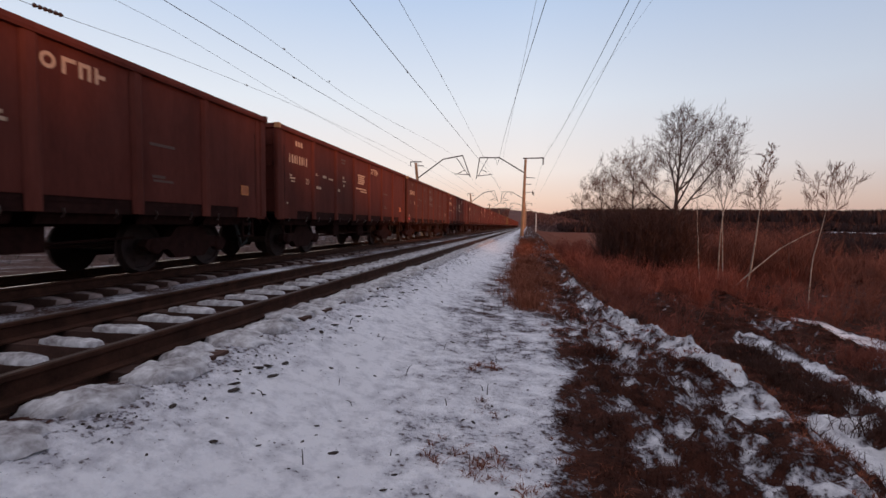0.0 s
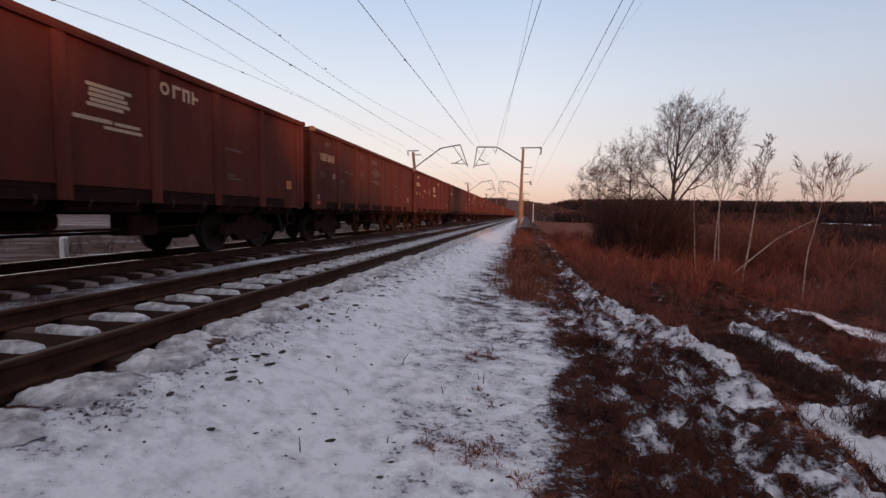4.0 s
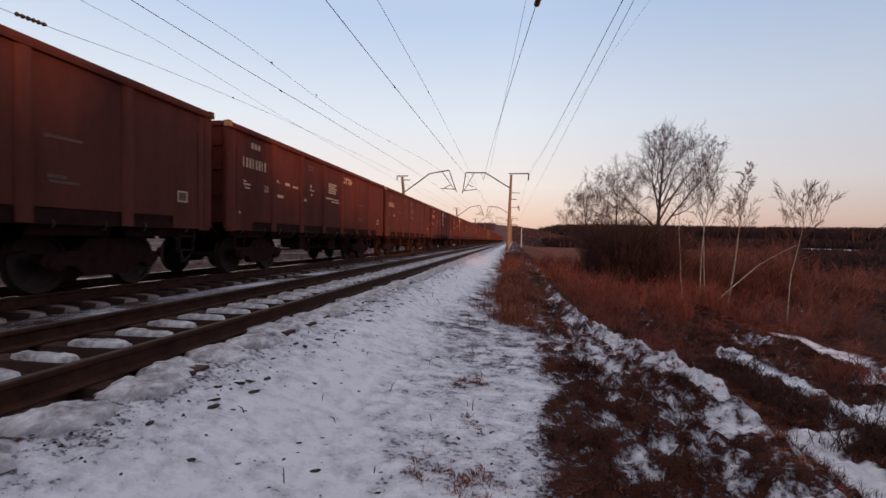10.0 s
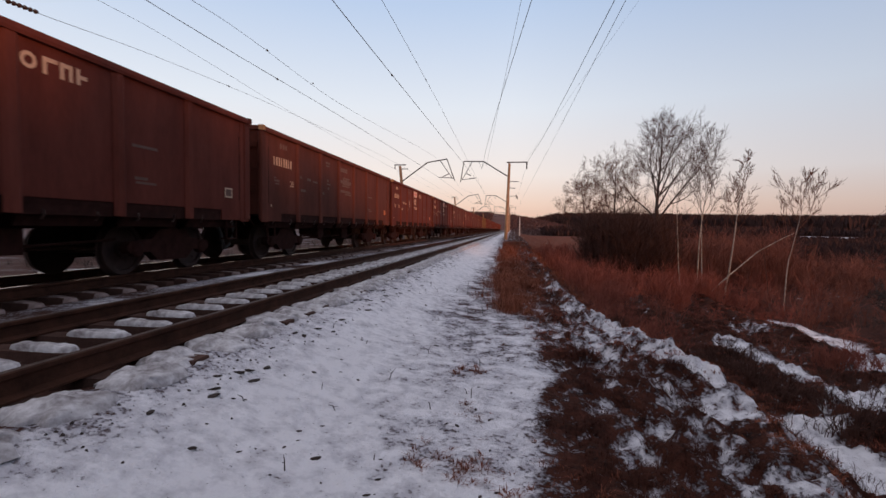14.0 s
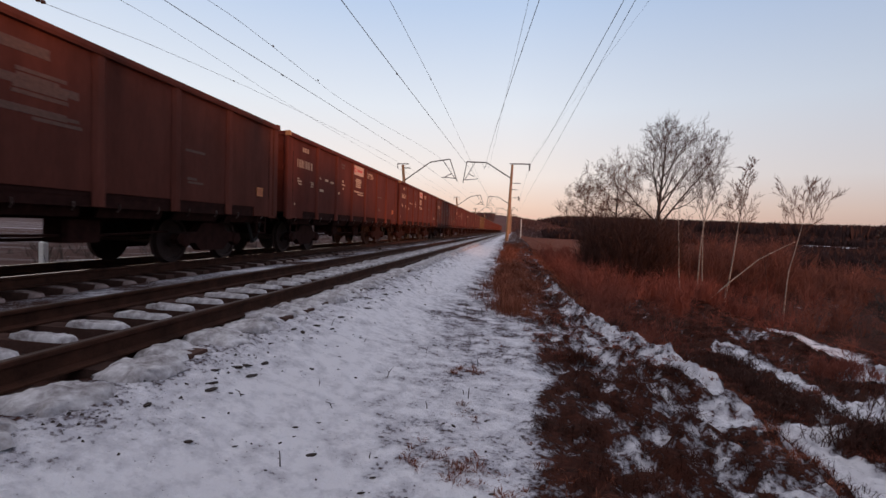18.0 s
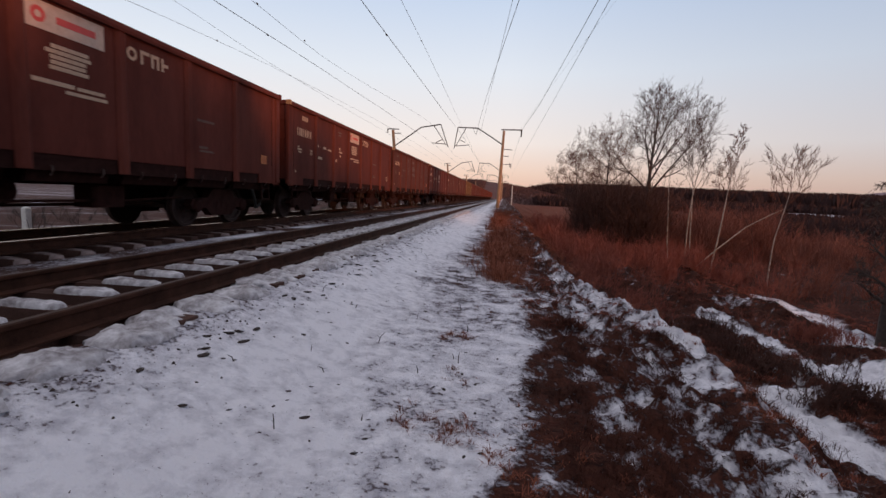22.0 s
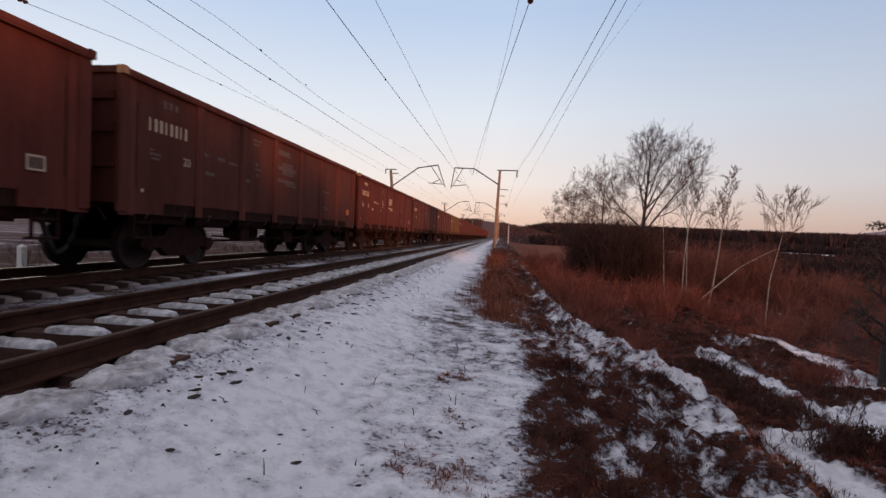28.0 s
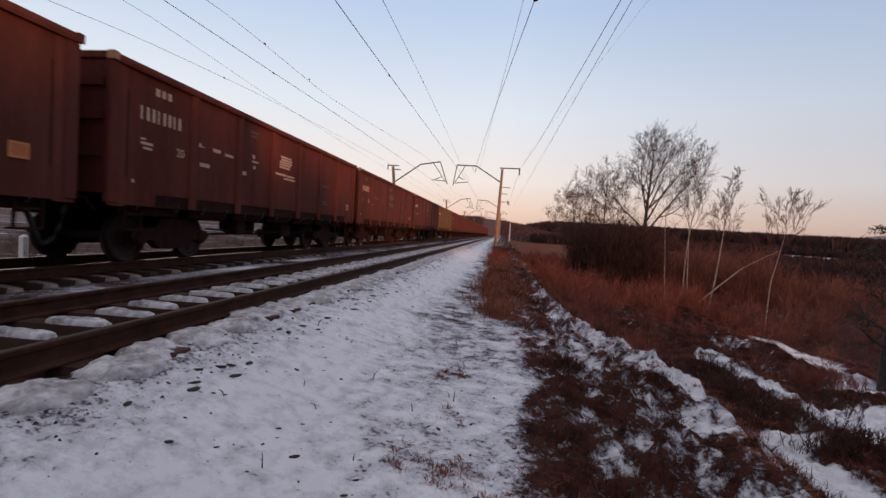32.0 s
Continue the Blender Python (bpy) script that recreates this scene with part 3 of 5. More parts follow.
def bogie_meshes():
    frame_side = Build().across([(-1.18, 0.50), (-1.10, 0.62), (-0.55, 0.66), (-0.36, 0.86), (0.36, 0.86), (0.55, 0.66), (1.10, 0.62), (1.18, 0.50), (1.10, 0.40), (0.62, 0.42), (0.40, 0.24), (-0.40, 0.24), (-0.62, 0.42), (-1.10, 0.40)], -0.09, 0.09)
    bolster = Build().box(-1.1, -0.20, 0.50, 1.1, 0.20, 0.88, 0.05)
    spring = Build().tube([(0.02, 0, 0.27 + k * 0.025) for k in range(13)], [0.085 if k % 2 else 0.06 for k in range(13)], 8)
    axlebox = Build().disc((0, 0.475), 0.0, [(-0.02, 0.15), (0.10, 0.15), (0.13, 0.12), (0.14, 0.05)], 14)
    wheel = Build()
    for sgn in (-1, 1):
        wheel.disc((0, 0), sgn * 0.755, [(-0.07 * sgn, 0.505), (-0.045 * sgn, 0.505), (-0.035 * sgn, 0.478), (0.06 * sgn, 0.47), (0.06 * sgn, 0.40), (0.02 * sgn, 0.38), (0.0, 0.16), (0.07 * sgn, 0.14), (0.07 * sgn, 0.10)], 28)
        for k in range(6):
            q = k * math.pi / 3
            wheel.tube([(sgn * 0.79, 0.27 * math.cos(q), 0.27 * math.sin(q)), (sgn * 0.80, 0.27 * math.cos(q), 0.27 * math.sin(q))], 0.035, 6)
    wheel.tube([(-0.95, 0, 0), (0.95, 0, 0)], 0.085, 10)
    return (frame_side.mesh("side_frame", M_BLACK), bolster.mesh("bolster", M_BLACK), spring.mesh("spring", M_BLACK), axlebox.mesh("axle_box", M_BLACK), wheel.mesh("wheelset", M_TREAD, smooth=False))


BOGIE = bogie_meshes()


def wagon(material, ribbed):
    """An open-topped gondola wagon; its near end is at y = 0 and its far end at y = BODY."""
    w = new("freight_wagon")
    t = 0.02
    for sgn in (-1, 1):
        x0, x1 = sorted((sgn * (HALF - t), sgn * HALF))
        part("side_wall", Build().box(x0, 0.02, 1.30, x1, BODY - 0.02, 3.44), material, w)
    for y, out in ((0.0, -1), (BODY, 1)):
        e = part("end_wall", Build().box(-HALF + t, min(y, y - out * 0.04), 1.25, HALF - t, max(y, y - out * 0.04), 3.44), material, w)
        ribs = Build()
        for z in (1.85, 2.45, 3.0):
            ribs.box(-1.40, min(y, y + out * 0.05), z, 1.40, max(y, y + out * 0.05), z + 0.14)
        for x in (-0.75, 0.75):
            ribs.box(x - 0.07, min(y, y + out * 0.07), 1.1, x + 0.07, max(y, y + out * 0.07), 3.42)
        part("end_ribs", ribs, material, e)
        for sgn in (-1, 1):
            x0, x1 = sorted((sgn * (HALF - 0.03), sgn * (HALF + 0.004)))
            part("end_skirt", Build().box(x0, y + 0.02 if y == 0 else y - 1.08, 1.07, x1, y + 1.08 if y == 0 else y - 0.02, 1.325), material, w)
    part("floor", Build().box(-HALF + t, 0.04, 1.22, HALF - t, BODY - 0.04, 1.30), M_BLACK, w)
    part("coal_load", coal_mesh(), None, w, "dark bulk load below the rim")
    for sgn in (-1, 1):
        rim = [(sgn * a, z) for a, z in ((1.47, 3.42), (1.575, 3.42), (1.585, 3.47), (1.575, 3.545), (1.545, 3.56), (1.47, 3.555))]
        part("top_rail", Build().along(rim if sgn > 0 else rim[::-1], -0.02, BODY + 0.02), material, w)
    for y in (0.0, BODY):
        part("end_rail", Build().box(-1.47, y - 0.05, 3.44, 1.47, y + 0.05, 3.55, 0.015), material, w)
        for sgn in (-1, 1):
            x0, x1 = sorted((sgn * 1.42, sgn * 1.545))
            # near-end caps are yellow, far-end caps take the body colour
            part("corner_cap", Build().box(*sorted((sgn * 1.46, sgn * 1.59))[:1], y - 0.05 if y == 0 else y - 0.07, 3.43, *sorted((sgn * 1.46, sgn * 1.59))[1:], y + 0.07 if y == 0 else y + 0.05, 3.565), M_CAP if y == 0 else material, w, "yellow corner" if y == 0 else "")
            if sgn > 0:
                a, b = (y - 0.02, y + 0.34) if y == 0 else (y - 0.34, y + 0.02)
                part("corner_panel", Build().box(HALF - 0.01, a, 1.04, HALF + 0.012, b, 3.425, 0.008), ribbed, w)
                part("corner_slot", Build().box(HALF - 0.01, a + 0.38 if y == 0 else a - 0.05, 1.55, HALF + 0.003, a + 0.405 if y == 0 else a - 0.025, 3.05), M_BLACK, w, "dark seam beside the corner")
            part("corner_post", Build().box(x0, y - 0.04 if y == 0 else y - 0.20, 1.10, x1, y + 0.20 if y == 0 else y + 0.04, 3.43, 0.025), material, w)
    for sgn in (-1, 1):
        for y in POSTS:
            hat = [(HALF - 0.001, y - 0.12), (HALF + 0.015, y - 0.12), (HALF + 0.058, y - 0.060), (HALF + 0.058, y + 0.060), (HALF + 0.015, y + 0.12), (HALF - 0.001, y + 0.12)]
            part("post", Build().prism([(sgn * a, b) for a, b in hat], 1.07, 3.425), ribbed, w)
        x0, x1 = sorted((sgn * 1.40, sgn * 1.47))
        part("side_sill", Build().box(x0, 0.05, 1.06, x1, BODY - 0.05, 1.32), M_BLACK, w)
        edges = [0.25, *POSTS, BODY - 0.25]
        for a, b in zip(edges, edges[1:]):
            if b - a < 1.0:
                continue
            door = Build().add([(sgn * 1.475, a + 0.16, 1.34), (sgn * 1.475, b - 0.16, 1.34), (sgn * 1.30, b - 0.16, 0.90), (sgn * 1.30, a + 0.16, 0.90), (sgn * 1.44, a + 0.16, 1.34), (sgn * 1.44, b - 0.16, 1.34), (sgn * 1.26, b - 0.16, 0.90), (sgn * 1.26, a + 0.16, 0.90)],
                               [(0, 1, 2, 3), (7, 6, 5, 4), (0, 4, 5, 1), (1, 5, 6, 2), (2, 6, 7, 3), (3, 7, 4, 0)])
            # doors of body colour, given black that stands for shade under the walls
            h = part("hatch_door", door, M_BLACK, w)
            for y in (a + 0.42, b - 0.42):
                latch = Build().tube([(sgn * 1.49, y, 1.13), (sgn * 1.47, y + 0.03, 1.05), (sgn * 1.42, y + 0.04, 1.0)], 0.012, 6)
                part("latch", latch, M_LATCH, h, "worn steel latch hook")
    part("centre_beam", Build().box(-0.22, 0.0, 0.85, 0.22, BODY, 1.22), M_BLACK, w)
    tank = Build().disc((6.0, 0.75), -0.2, [(0.0, 0.05), (0.02, 0.2), (0.9, 0.2), (0.92, 0.05)], 14)
    part("air_tank", tank, M_BLACK, w)
    rig = Build().tube([(0.9, 3.6, 0.66), (0.95, 5.2, 0.60), (0.95, 8.0, 0.60), (0.9, 9.6, 0.66)], 0.025, 6).tube([(0.5, 3.4, 0.52), (0.5, 9.6, 0.52)], 0.03, 6)
    rig.box(0.6, 7.2, 0.48, 1.05, 7.9, 0.86, 0.05).box(0.85, 4.4, 0.55, 1.2, 4.85, 0.9, 0.03)
    part("brake_rigging", rig, M_BLACK, w)
    for y, out in ((0.0, -1), (BODY, 1)):
        c = Build().box(-0.13, min(y - out * 0.3, y + out * 0.30), 0.93, 0.13, max(y - out * 0.3, y + out * 0.30), 1.15, 0.04)
        c.box(-0.22, min(y + out * 0.12, y + out * 0.33), 0.90, 0.20, max(y + out * 0.12, y + out * 0.33), 1.18, 0.06)
        part("coupler", c, M_BLACK, w)
        part("air_hose", Build().tube([(0.62, y - out * 0.10, 1.00), (0.70, y + out * 0.02, 0.86), (0.72, y + out * 0.10, 0.62), (0.70, y + out * 0.20, 0.44), (0.66, y + out * 0.28, 0.37), (0.62, y + out * 0.319, 0.36)], 0.042, 8), M_HOSE, w)
        step = Build()
        for z in (0.62, 0.90):
            step.box(1.30, y - out * 0.62 - 0.2, z, 1.46, y - out * 0.62 + 0.2, z + 0.03)
        for dy in (-0.2, 0.2):
            step.box(1.41, y - out * 0.62 + dy - 0.015, 0.62, 1.45, y - out * 0.62 + dy + 0.015, 1.1)
        part("step", step, M_BLACK, w)
        part("lever", Build().tube([(-0.2, y + out * 0.1, 1.2), (1.2, y + out * 0.12, 1.16), (1.35, y + out * 0.1, 0.95)], 0.016, 6), M_BLACK, w)
    for y in (2.165, BODY - 2.165):
        b = new("bogie")
        b.parent, b.matrix_basis = w, pose(0, y, 0)
        for x in (-1.02, 1.02):
            part("side_frame", BOGIE[0], None, b).matrix_basis = pose(x, 0, 0)
            for dy in (-0.2, 0.0, 0.2):
                part("spring", BOGIE[2], None, b).matrix_basis = pose(x, dy, 0)
            for dy in (-0.925, 0.925):
                part("axle_box", BOGIE[3], None, b).matrix_basis = pose(x, dy, 0, 0, 0, 0 if x > 0 else 180)
        part("bolster", BOGIE[1], None, b)
        for dy in (-0.925, 0.925):
            part("wheelset", BOGIE[4], None, b).matrix_basis = pose(0, dy, 0.475)
    return w


def coal_mesh():
    if "coal_load" in bpy.data.meshes:
        return bpy.data.meshes["coal_load"]
    b = Build()
    nx, ny = 8, 40
    verts = [(-1.46 + 2.92 * i / nx, 0.1 + (BODY - 0.2) * j / ny, 3.05 + 0.22 * (1 - abs(2 * i / nx - 1)) * abs(math.sin(j * 0.55)) + 0.05 * fbm(i, j, 0.7)) for j in range(ny + 1) for i in range(nx + 1)]
    faces = [(j * (nx + 1) + i, j * (nx + 1) + i + 1, (j + 1) * (nx + 1) + i + 1, (j + 1) * (nx + 1) + i) for j in range(ny) for i in range(nx)]
    return b.add(verts, faces).mesh("coal_load", M_CLOD)


NUMBER_BAR = plates([(0.0, 2.62, 0.05, 2.86)]).mesh("number_bar", M_MARK)


def stencils(w, k, worn, logo, banner, plate, numbers=True):
    """The painted marks of one wagon's side: number, small print, owner's mark and panels as plain bars."""
    rnd = random.Random(k)
    ink = M_MARK2 if worn else M_MARK
    if numbers:
        for i in range(8):
            part("number_bar", NUMBER_BAR, None, w).matrix_basis = pose(0, 0.66 + i * 0.142, 0) @ Matrix.Diagonal((1, 1.5 if i % 3 else 0.9, 1, 1))
        for i in range(3):
            part("operator_bar", plates([(1.02 + i * 0.16, 3.12, 1.12 + i * 0.16, 3.26)]), ink, w)
        tagged(part("small_print", plates([(0.68, 2.26, 0.80, 2.30), (0.68, 2.18, 0.98, 2.23), (0.74, 2.10, 0.96, 2.14)]), ink, w), kind="stuff")
        part("class_figure", figure("20"), ink, w).matrix_basis = pose(HALF + 0.004, 1.62, 2.10, 90, 0, 90)
    prints = [(2.32, 2.42, 2.40, 2.50), (2.42, 2.43, 2.50, 2.45), (2.82, 2.40, 3.10, 2.48), (3.28, 2.38, 3.62, 2.44), (2.36, 2.02, 2.70, 2.10), (4.5, 2.52, 4.62, 2.62), (4.48, 2.42, 4.80, 2.47), (4.55, 2.26, 4.66, 2.34), (4.05, 2.05, 4.22, 2.14)]
    tagged(part("small_print", plates(prints), M_MARK2 if worn else M_MARK, w), kind="stuff")
    block = [(6.0 + rnd.uniform(0, 0.1), 2.50 + i * 0.075, 6.85 - rnd.uniform(0, 0.2), 2.555 + i * 0.075) for i in range(5)] + [(5.78, 2.28, 6.45, 2.34), (6.5, 2.28, 7.0, 2.33), (6.3, 2.19, 7.05, 2.24)]
    tagged(part("print_block", plates(block), ink, w), kind="stuff")
    tagged(part("small_print", plates([(9.35, 2.28, 9.95, 2.33), (9.4, 1.72, 9.7, 1.77), (9.42, 1.65, 9.9, 1.69), (4.35, 3.16, 4.75, 3.22), (4.4, 3.06, 4.7, 3.11)]), M_MARK2, w), kind="stuff")
    if worn:
        part("worn_print", plates([(5.75, 3.05, 6.55, 3.20), (5.7, 2.62, 7.0, 2.74), (5.7, 2.26, 6.8, 2.36)]), M_MARK2, w, "scuffed unreadable paint")
    if logo:
        mark = ring_plate(7.6, 3.14, 0.06, 0.115, HALF + 0.006, 14)
        part("owner_mark", mark, M_MARK, w)
        tagged(part("owner_mark", plates([(7.80, 3.02, 7.86, 3.26), (7.86, 3.2, 8.02, 3.26), (8.06, 3.02, 8.12, 3.26), (8.12, 3.2, 8.2, 3.26), (8.2, 3.02, 8.26, 3.26), (8.32, 3.02, 8.38, 3.26), (8.38, 3.11, 8.5, 3.17)]), M_MARK, w), kind="stuff")
    if banner:
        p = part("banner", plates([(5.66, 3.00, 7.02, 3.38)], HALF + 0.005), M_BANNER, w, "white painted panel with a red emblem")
        ring = ring_plate(5.92, 3.19, 0.05, 0.11, HALF + 0.010, 14)
        part("emblem", ring, M_RED, p)
        part("emblem_bar", plates([(6.2, 3.14, 6.86, 3.24)], HALF + 0.009), M_RED, p)
    if plate:
        o = part("plate", plates([(BODY - 0.98, 1.58, BODY - 0.70, 1.80)], HALF + 0.012), M_DEEPORANGE if plate == 1 else M_MARK2, w, "square orange plate" if plate == 1 else "square pale plate")
        a, b, c, d = BODY - 0.98, 1.58, BODY - 0.70, 1.80
        part("plate_frame", plates([(a, b, c, b + 0.03), (a, d - 0.03, c, d), (a, b + 0.03, a + 0.03, d - 0.03), (c - 0.03, b + 0.03, c, d - 0.03)], HALF + 0.018), M_ORANGE if plate == 1 else M_MARK, o, "bright painted frame")
    part("dot", Build().disc((0.52, 1.50), HALF + 0.002, [(0.0, 0.035), (0.006, 0.035)], 10), M_MARK, w)


def figure(text):
    cu = bpy.data.curves.new("figure", "FONT")
    cu.body, cu.size, cu.extrude = text, 0.24, 0.002
    ob = bpy.data.objects.new("figure", cu)
    scene.collection.objects.link(ob)
    bpy.context.view_layer.update()
    me = bpy.data.meshes.new_from_object(ob.evaluated_get(bpy.context.evaluated_depsgraph_get()))
    bpy.data.objects.remove(ob)
    me.materials.clear()
    me.materials.append(M_MARK)
    return me


bases = {"brown": wagon(BROWN, BROWN_POST), "red": wagon(RED, RED_POST), "olive": wagon(OLIVE, OLIVE)}
LABELS = {"brown": "dark brown open freight wagon with stencilled side panels", "red": "red-brown open freight wagon with faded markings", "olive": "yellow-olive open freight wagon in the train"}
TRAIN = {0: ("brown", 0, 1, 0, 1), 1: ("brown", 0, 1, 0, 1), 2: ("red", 1, 0, 0, 2), 3: ("brown", 0, 1, 0, 2), 4: ("red", 1, 0, 0, 1), 5: ("brown", 0, 1, 1, 1), 6: ("brown", 0, 1, 1, 2), 7: ("red", 1, 0, 0, 1), 8: ("brown", 0, 0, 0, 2),
         9: ("red", 1, 0, 0, 1), 10: ("red", 1, 0, 0, 0), 11: ("olive", 1, 0, 0, 0)}
wagons = []
used = set()
for k in range(0, 25):
    colour, worn, logo, banner, plate = TRAIN.get(k, ("red" if k % 3 else "brown", 1, 0, 0, 0))
    place = pose(TRAIN_X, 10.93 + PITCH * k - BODY, 0)
    if colour in used:
        w = copy_thing(bases[colour], place)
    else:
        w = bases[colour]
        w.matrix_basis = place
        used.add(colour)
    wagons.append((k, w))
    tagged(w, LABELS[colour], "freight wagon", "wagons of the train")
for k, w in wagons:
    colour, worn, logo, banner, plate = TRAIN.get(k, ("red", 1, 0, 0, 0))
    if k < 13:
        stencils(w, k, worn, logo, banner, plate)
    if k == 2:
        part("lamp_plate", Build().box(HALF + 0.01, 0.30, 1.20, HALF + 0.03, 0.55, 1.32), M_RED, w, "red plate low on the side")
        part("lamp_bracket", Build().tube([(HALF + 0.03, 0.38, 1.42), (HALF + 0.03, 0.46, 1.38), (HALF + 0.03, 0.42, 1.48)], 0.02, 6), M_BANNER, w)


# ---- overhead line ----
def sheds(b, start, end, r, n):
    """A string of insulator sheds as one turned body from start to end."""
    start, end = Vector(start), Vector(end)
    path, radii = [], []
    for i in range(n):
        for u, k in ((0.05, 0.35), (0.3, 1.0), (0.6, 0.85), (0.95, 0.35)):
            path.append(start.lerp(end, (i + u) / n))
            radii.append(r * k)
    return b.tube(path, radii, 10)


def insulator(b, top, length, r=0.07):
    return sheds(b, top, (top[0], top[1], top[2] - length), r, max(3, int(length / 0.11)))


def right_pole():
    p = new("catenary_pole")
    part("shaft", Build().tube([(-0.58, 0, -1.2), (-0.55, 0, 0.0), (-0.28, 0, 7.45)], [0.18, 0.17, 0.12], 14), M_POLE, p, smooth=True)
    part("cross_arm", Build().box(-0.55, -0.06, 7.50, 1.48, 0.06, 7.60, 0.02), M_STEEL, p)
    part("insulator", insulator(Build(), (1.42, 0, 7.5), 0.62, 0.09), M_GLAZE, p)
    part("side_bracket", Build().tube([(-0.30, 0, 5.66), (0.62, 0, 5.62)], 0.035, 6), M_STEEL, p)
    part("side_bracket", Build().tube([(-0.34, 0, 5.02), (0.30, 0, 4.98)], 0.035, 6), M_STEEL, p)
    part("insulator", insulator(Build(), (0.45, 0, 4.35), 0.4, 0.06), M_GLAZE, p)
    part("cantilever", Build().tube([(-0.33, 0, 6.09), (-2.85, 0, 7.66), (-4.83, 0, 7.70)], 0.06, 8), M_STEEL, p)
    part("drop_rod", Build().tube([(-4.83, 0, 7.70), (-5.15, 0, 5.60)], 0.045, 6), M_STEEL, p)
    part("strut", Build().tube([(-3.97, 0, 7.70), (-5.0, 0, 5.85)], 0.035, 6), M_STEEL, p)
    part("steady_arm", Build().tube([(-5.0, 0, 5.86), (-3.62, 0, 6.02)], 0.04, 6), M_STEEL, p)
    part("registration_arm", Build().tube([(-4.6, 0, 6.5), (-4.1, 0, 6.25)], 0.04, 6), M_GLAZE, p)
    part("messenger_hanger", Build().tube([(-3.3, 0, 7.66), (-3.05, 0, 6.95), (-2.8, 0, 7.62)], 0.025, 6), M_STEEL, p)
    return tagged(p, "sunlit concrete catenary pole with a bent steel cantilever", "catenary pole", "catenary poles")


def left_pole():
    p = new("catenary_mast")
    part("shaft", Build().tube([(-10.62, 0, -1.3), (-10.68, 0, 0.0), (-11.42, 0, 7.3)], [0.21, 0.2, 0.14], 14), M_POLE, p, smooth=True)
    part("cross_arm", Build().box(-12.0, -0.05, 7.36, -10.8, 0.05, 7.45, 0.02), M_STEEL, p)
    part("insulator", insulator(Build(), (-11.95, 0, 7.36), 0.4), M_GLAZE, p)
    part("side_bracket", Build().box(-11.5, -0.05, 6.95, -10.6, 0.05, 7.03), M_STEEL, p)
    part("cantilever", Build().tube([(-11.2, 0, 5.72), (-8.55, 0, 7.62), (-6.55, 0, 7.95)], 0.06, 8), M_STEEL, p)
    part("drop_rod", Build().tube([(-6.55, 0, 7.95), (-5.75, 0, 5.75)], 0.045, 6), M_STEEL, p)
    part("strut", Build().tube([(-7.25, 0, 7.8), (-5.95, 0, 5.95)], 0.035, 6), M_STEEL, p)
    part("steady_arm", Build().tube([(-7.4, 0, 6.12), (-5.9, 0, 6.02)], 0.04, 6), M_STEEL, p)
    part("registration_arm", Build().tube([(-7.0, 0, 6.15), (-6.3, 0, 6.5)], 0.04, 6), M_GLAZE, p)
    return tagged(p, "grey concrete catenary mast beyond the train with bent cantilever", "catenary mast", "catenary masts")


rp, lp = right_pole(), left_pole()
rp.matrix_basis, lp.matrix_basis = pose(0, 48, 0), pose(0, 48, 0)
for y in (97, 146, 196):
    copy_thing(rp, pose(-0.3, y, 0))
    copy_thing(lp, pose(-0.2, y, 0))

WIRES = [("contact_wire", 0.010, [(-3.95, -40, 5.85), (-3.9, 9.2, 5.82), (-3.85, 23.4, 5.92), (-3.7, 48, 6.0), (-4.1, 97, 6.0), (-3.8, 146, 6.0)]),
         ("messenger_wire", 0.0075, [(-3.9, -40, 7.6), (-3.9, 12.9, 7.67), (-3.95, 25.3, 7.6), (-4.4, 48, 7.72), (-4.3, 72, 6.9), (-4.6, 97, 7.7), (-4.3, 122, 6.9), (-4.4, 146, 7.7)]),
         ("contact_wire", 0.009, [(-8.0, -40, 5.85), (-8.0, 8.6, 5.85), (-7.9, 21, 6.05), (-7.4, 48, 6.12), (-7.8, 97, 6.1), (-7.6, 146, 6.1)]),
         ("messenger_wire", 0.007, [(-9.4, -40, 7.4), (-9.4, 11.7, 7.5), (-9.3, 15.1, 7.6), (-9.0, 24, 7.4), (-7.3, 48, 7.8), (-7.6, 72, 7.0), (-7.3, 97, 7.8), (-7.5, 122, 7.0), (-7.3, 146, 7.8)]),
         ("feeder_wire", 0.006, [(-12, -40, 7.5), (-12, 11.1, 7.44), (-12, 14.9, 7.5), (-12, 24, 7.2), (-11.95, 48, 6.98), (-12.1, 97, 7.0)]),
         ("feeder_wire", 0.007, [(-12, -40, 3.9), (-12, 9.4, 6.2), (-12, 14.8, 6.65), (-12, 25.4, 7.15), (-11.5, 48, 7.4), (-11.7, 97, 7.4)]),
         ("feeder_wire", 0.006, [(4.5, -40, 7.41), (1.3, 0, 7.41), (-1.26, 32, 7.41), (-2.54, 48, 7.42), (-2.85, 52, 7.6)]),
         ("feeder_wire", 0.010, [(6.17, -40, 6.91), (1.85, 0, 6.91), (-1.07, 27, 6.91), (-3.05, 48, 6.95)]),
         ("feeder_wire", 0.011, [(4.7, -40, 7.51), (3.3, 0, 7.51), (2.2, 34, 7.51), (1.5, 48, 7.5), (1.2, 97, 7.5)]),
         ("feeder_wire", 0.009, [(3.9, -40, 7.71), (3.4, 0, 7.71), (3.05, 36, 7.68), (2.4, 97, 7.6), (2.0, 146, 7.6)]),
         ("feeder_wire", 0.003, [(7.9, -40, 7.9), (4.9, 0, 7.9), (2.6, 30, 7.8), (1.25, 48, 7.58)])]
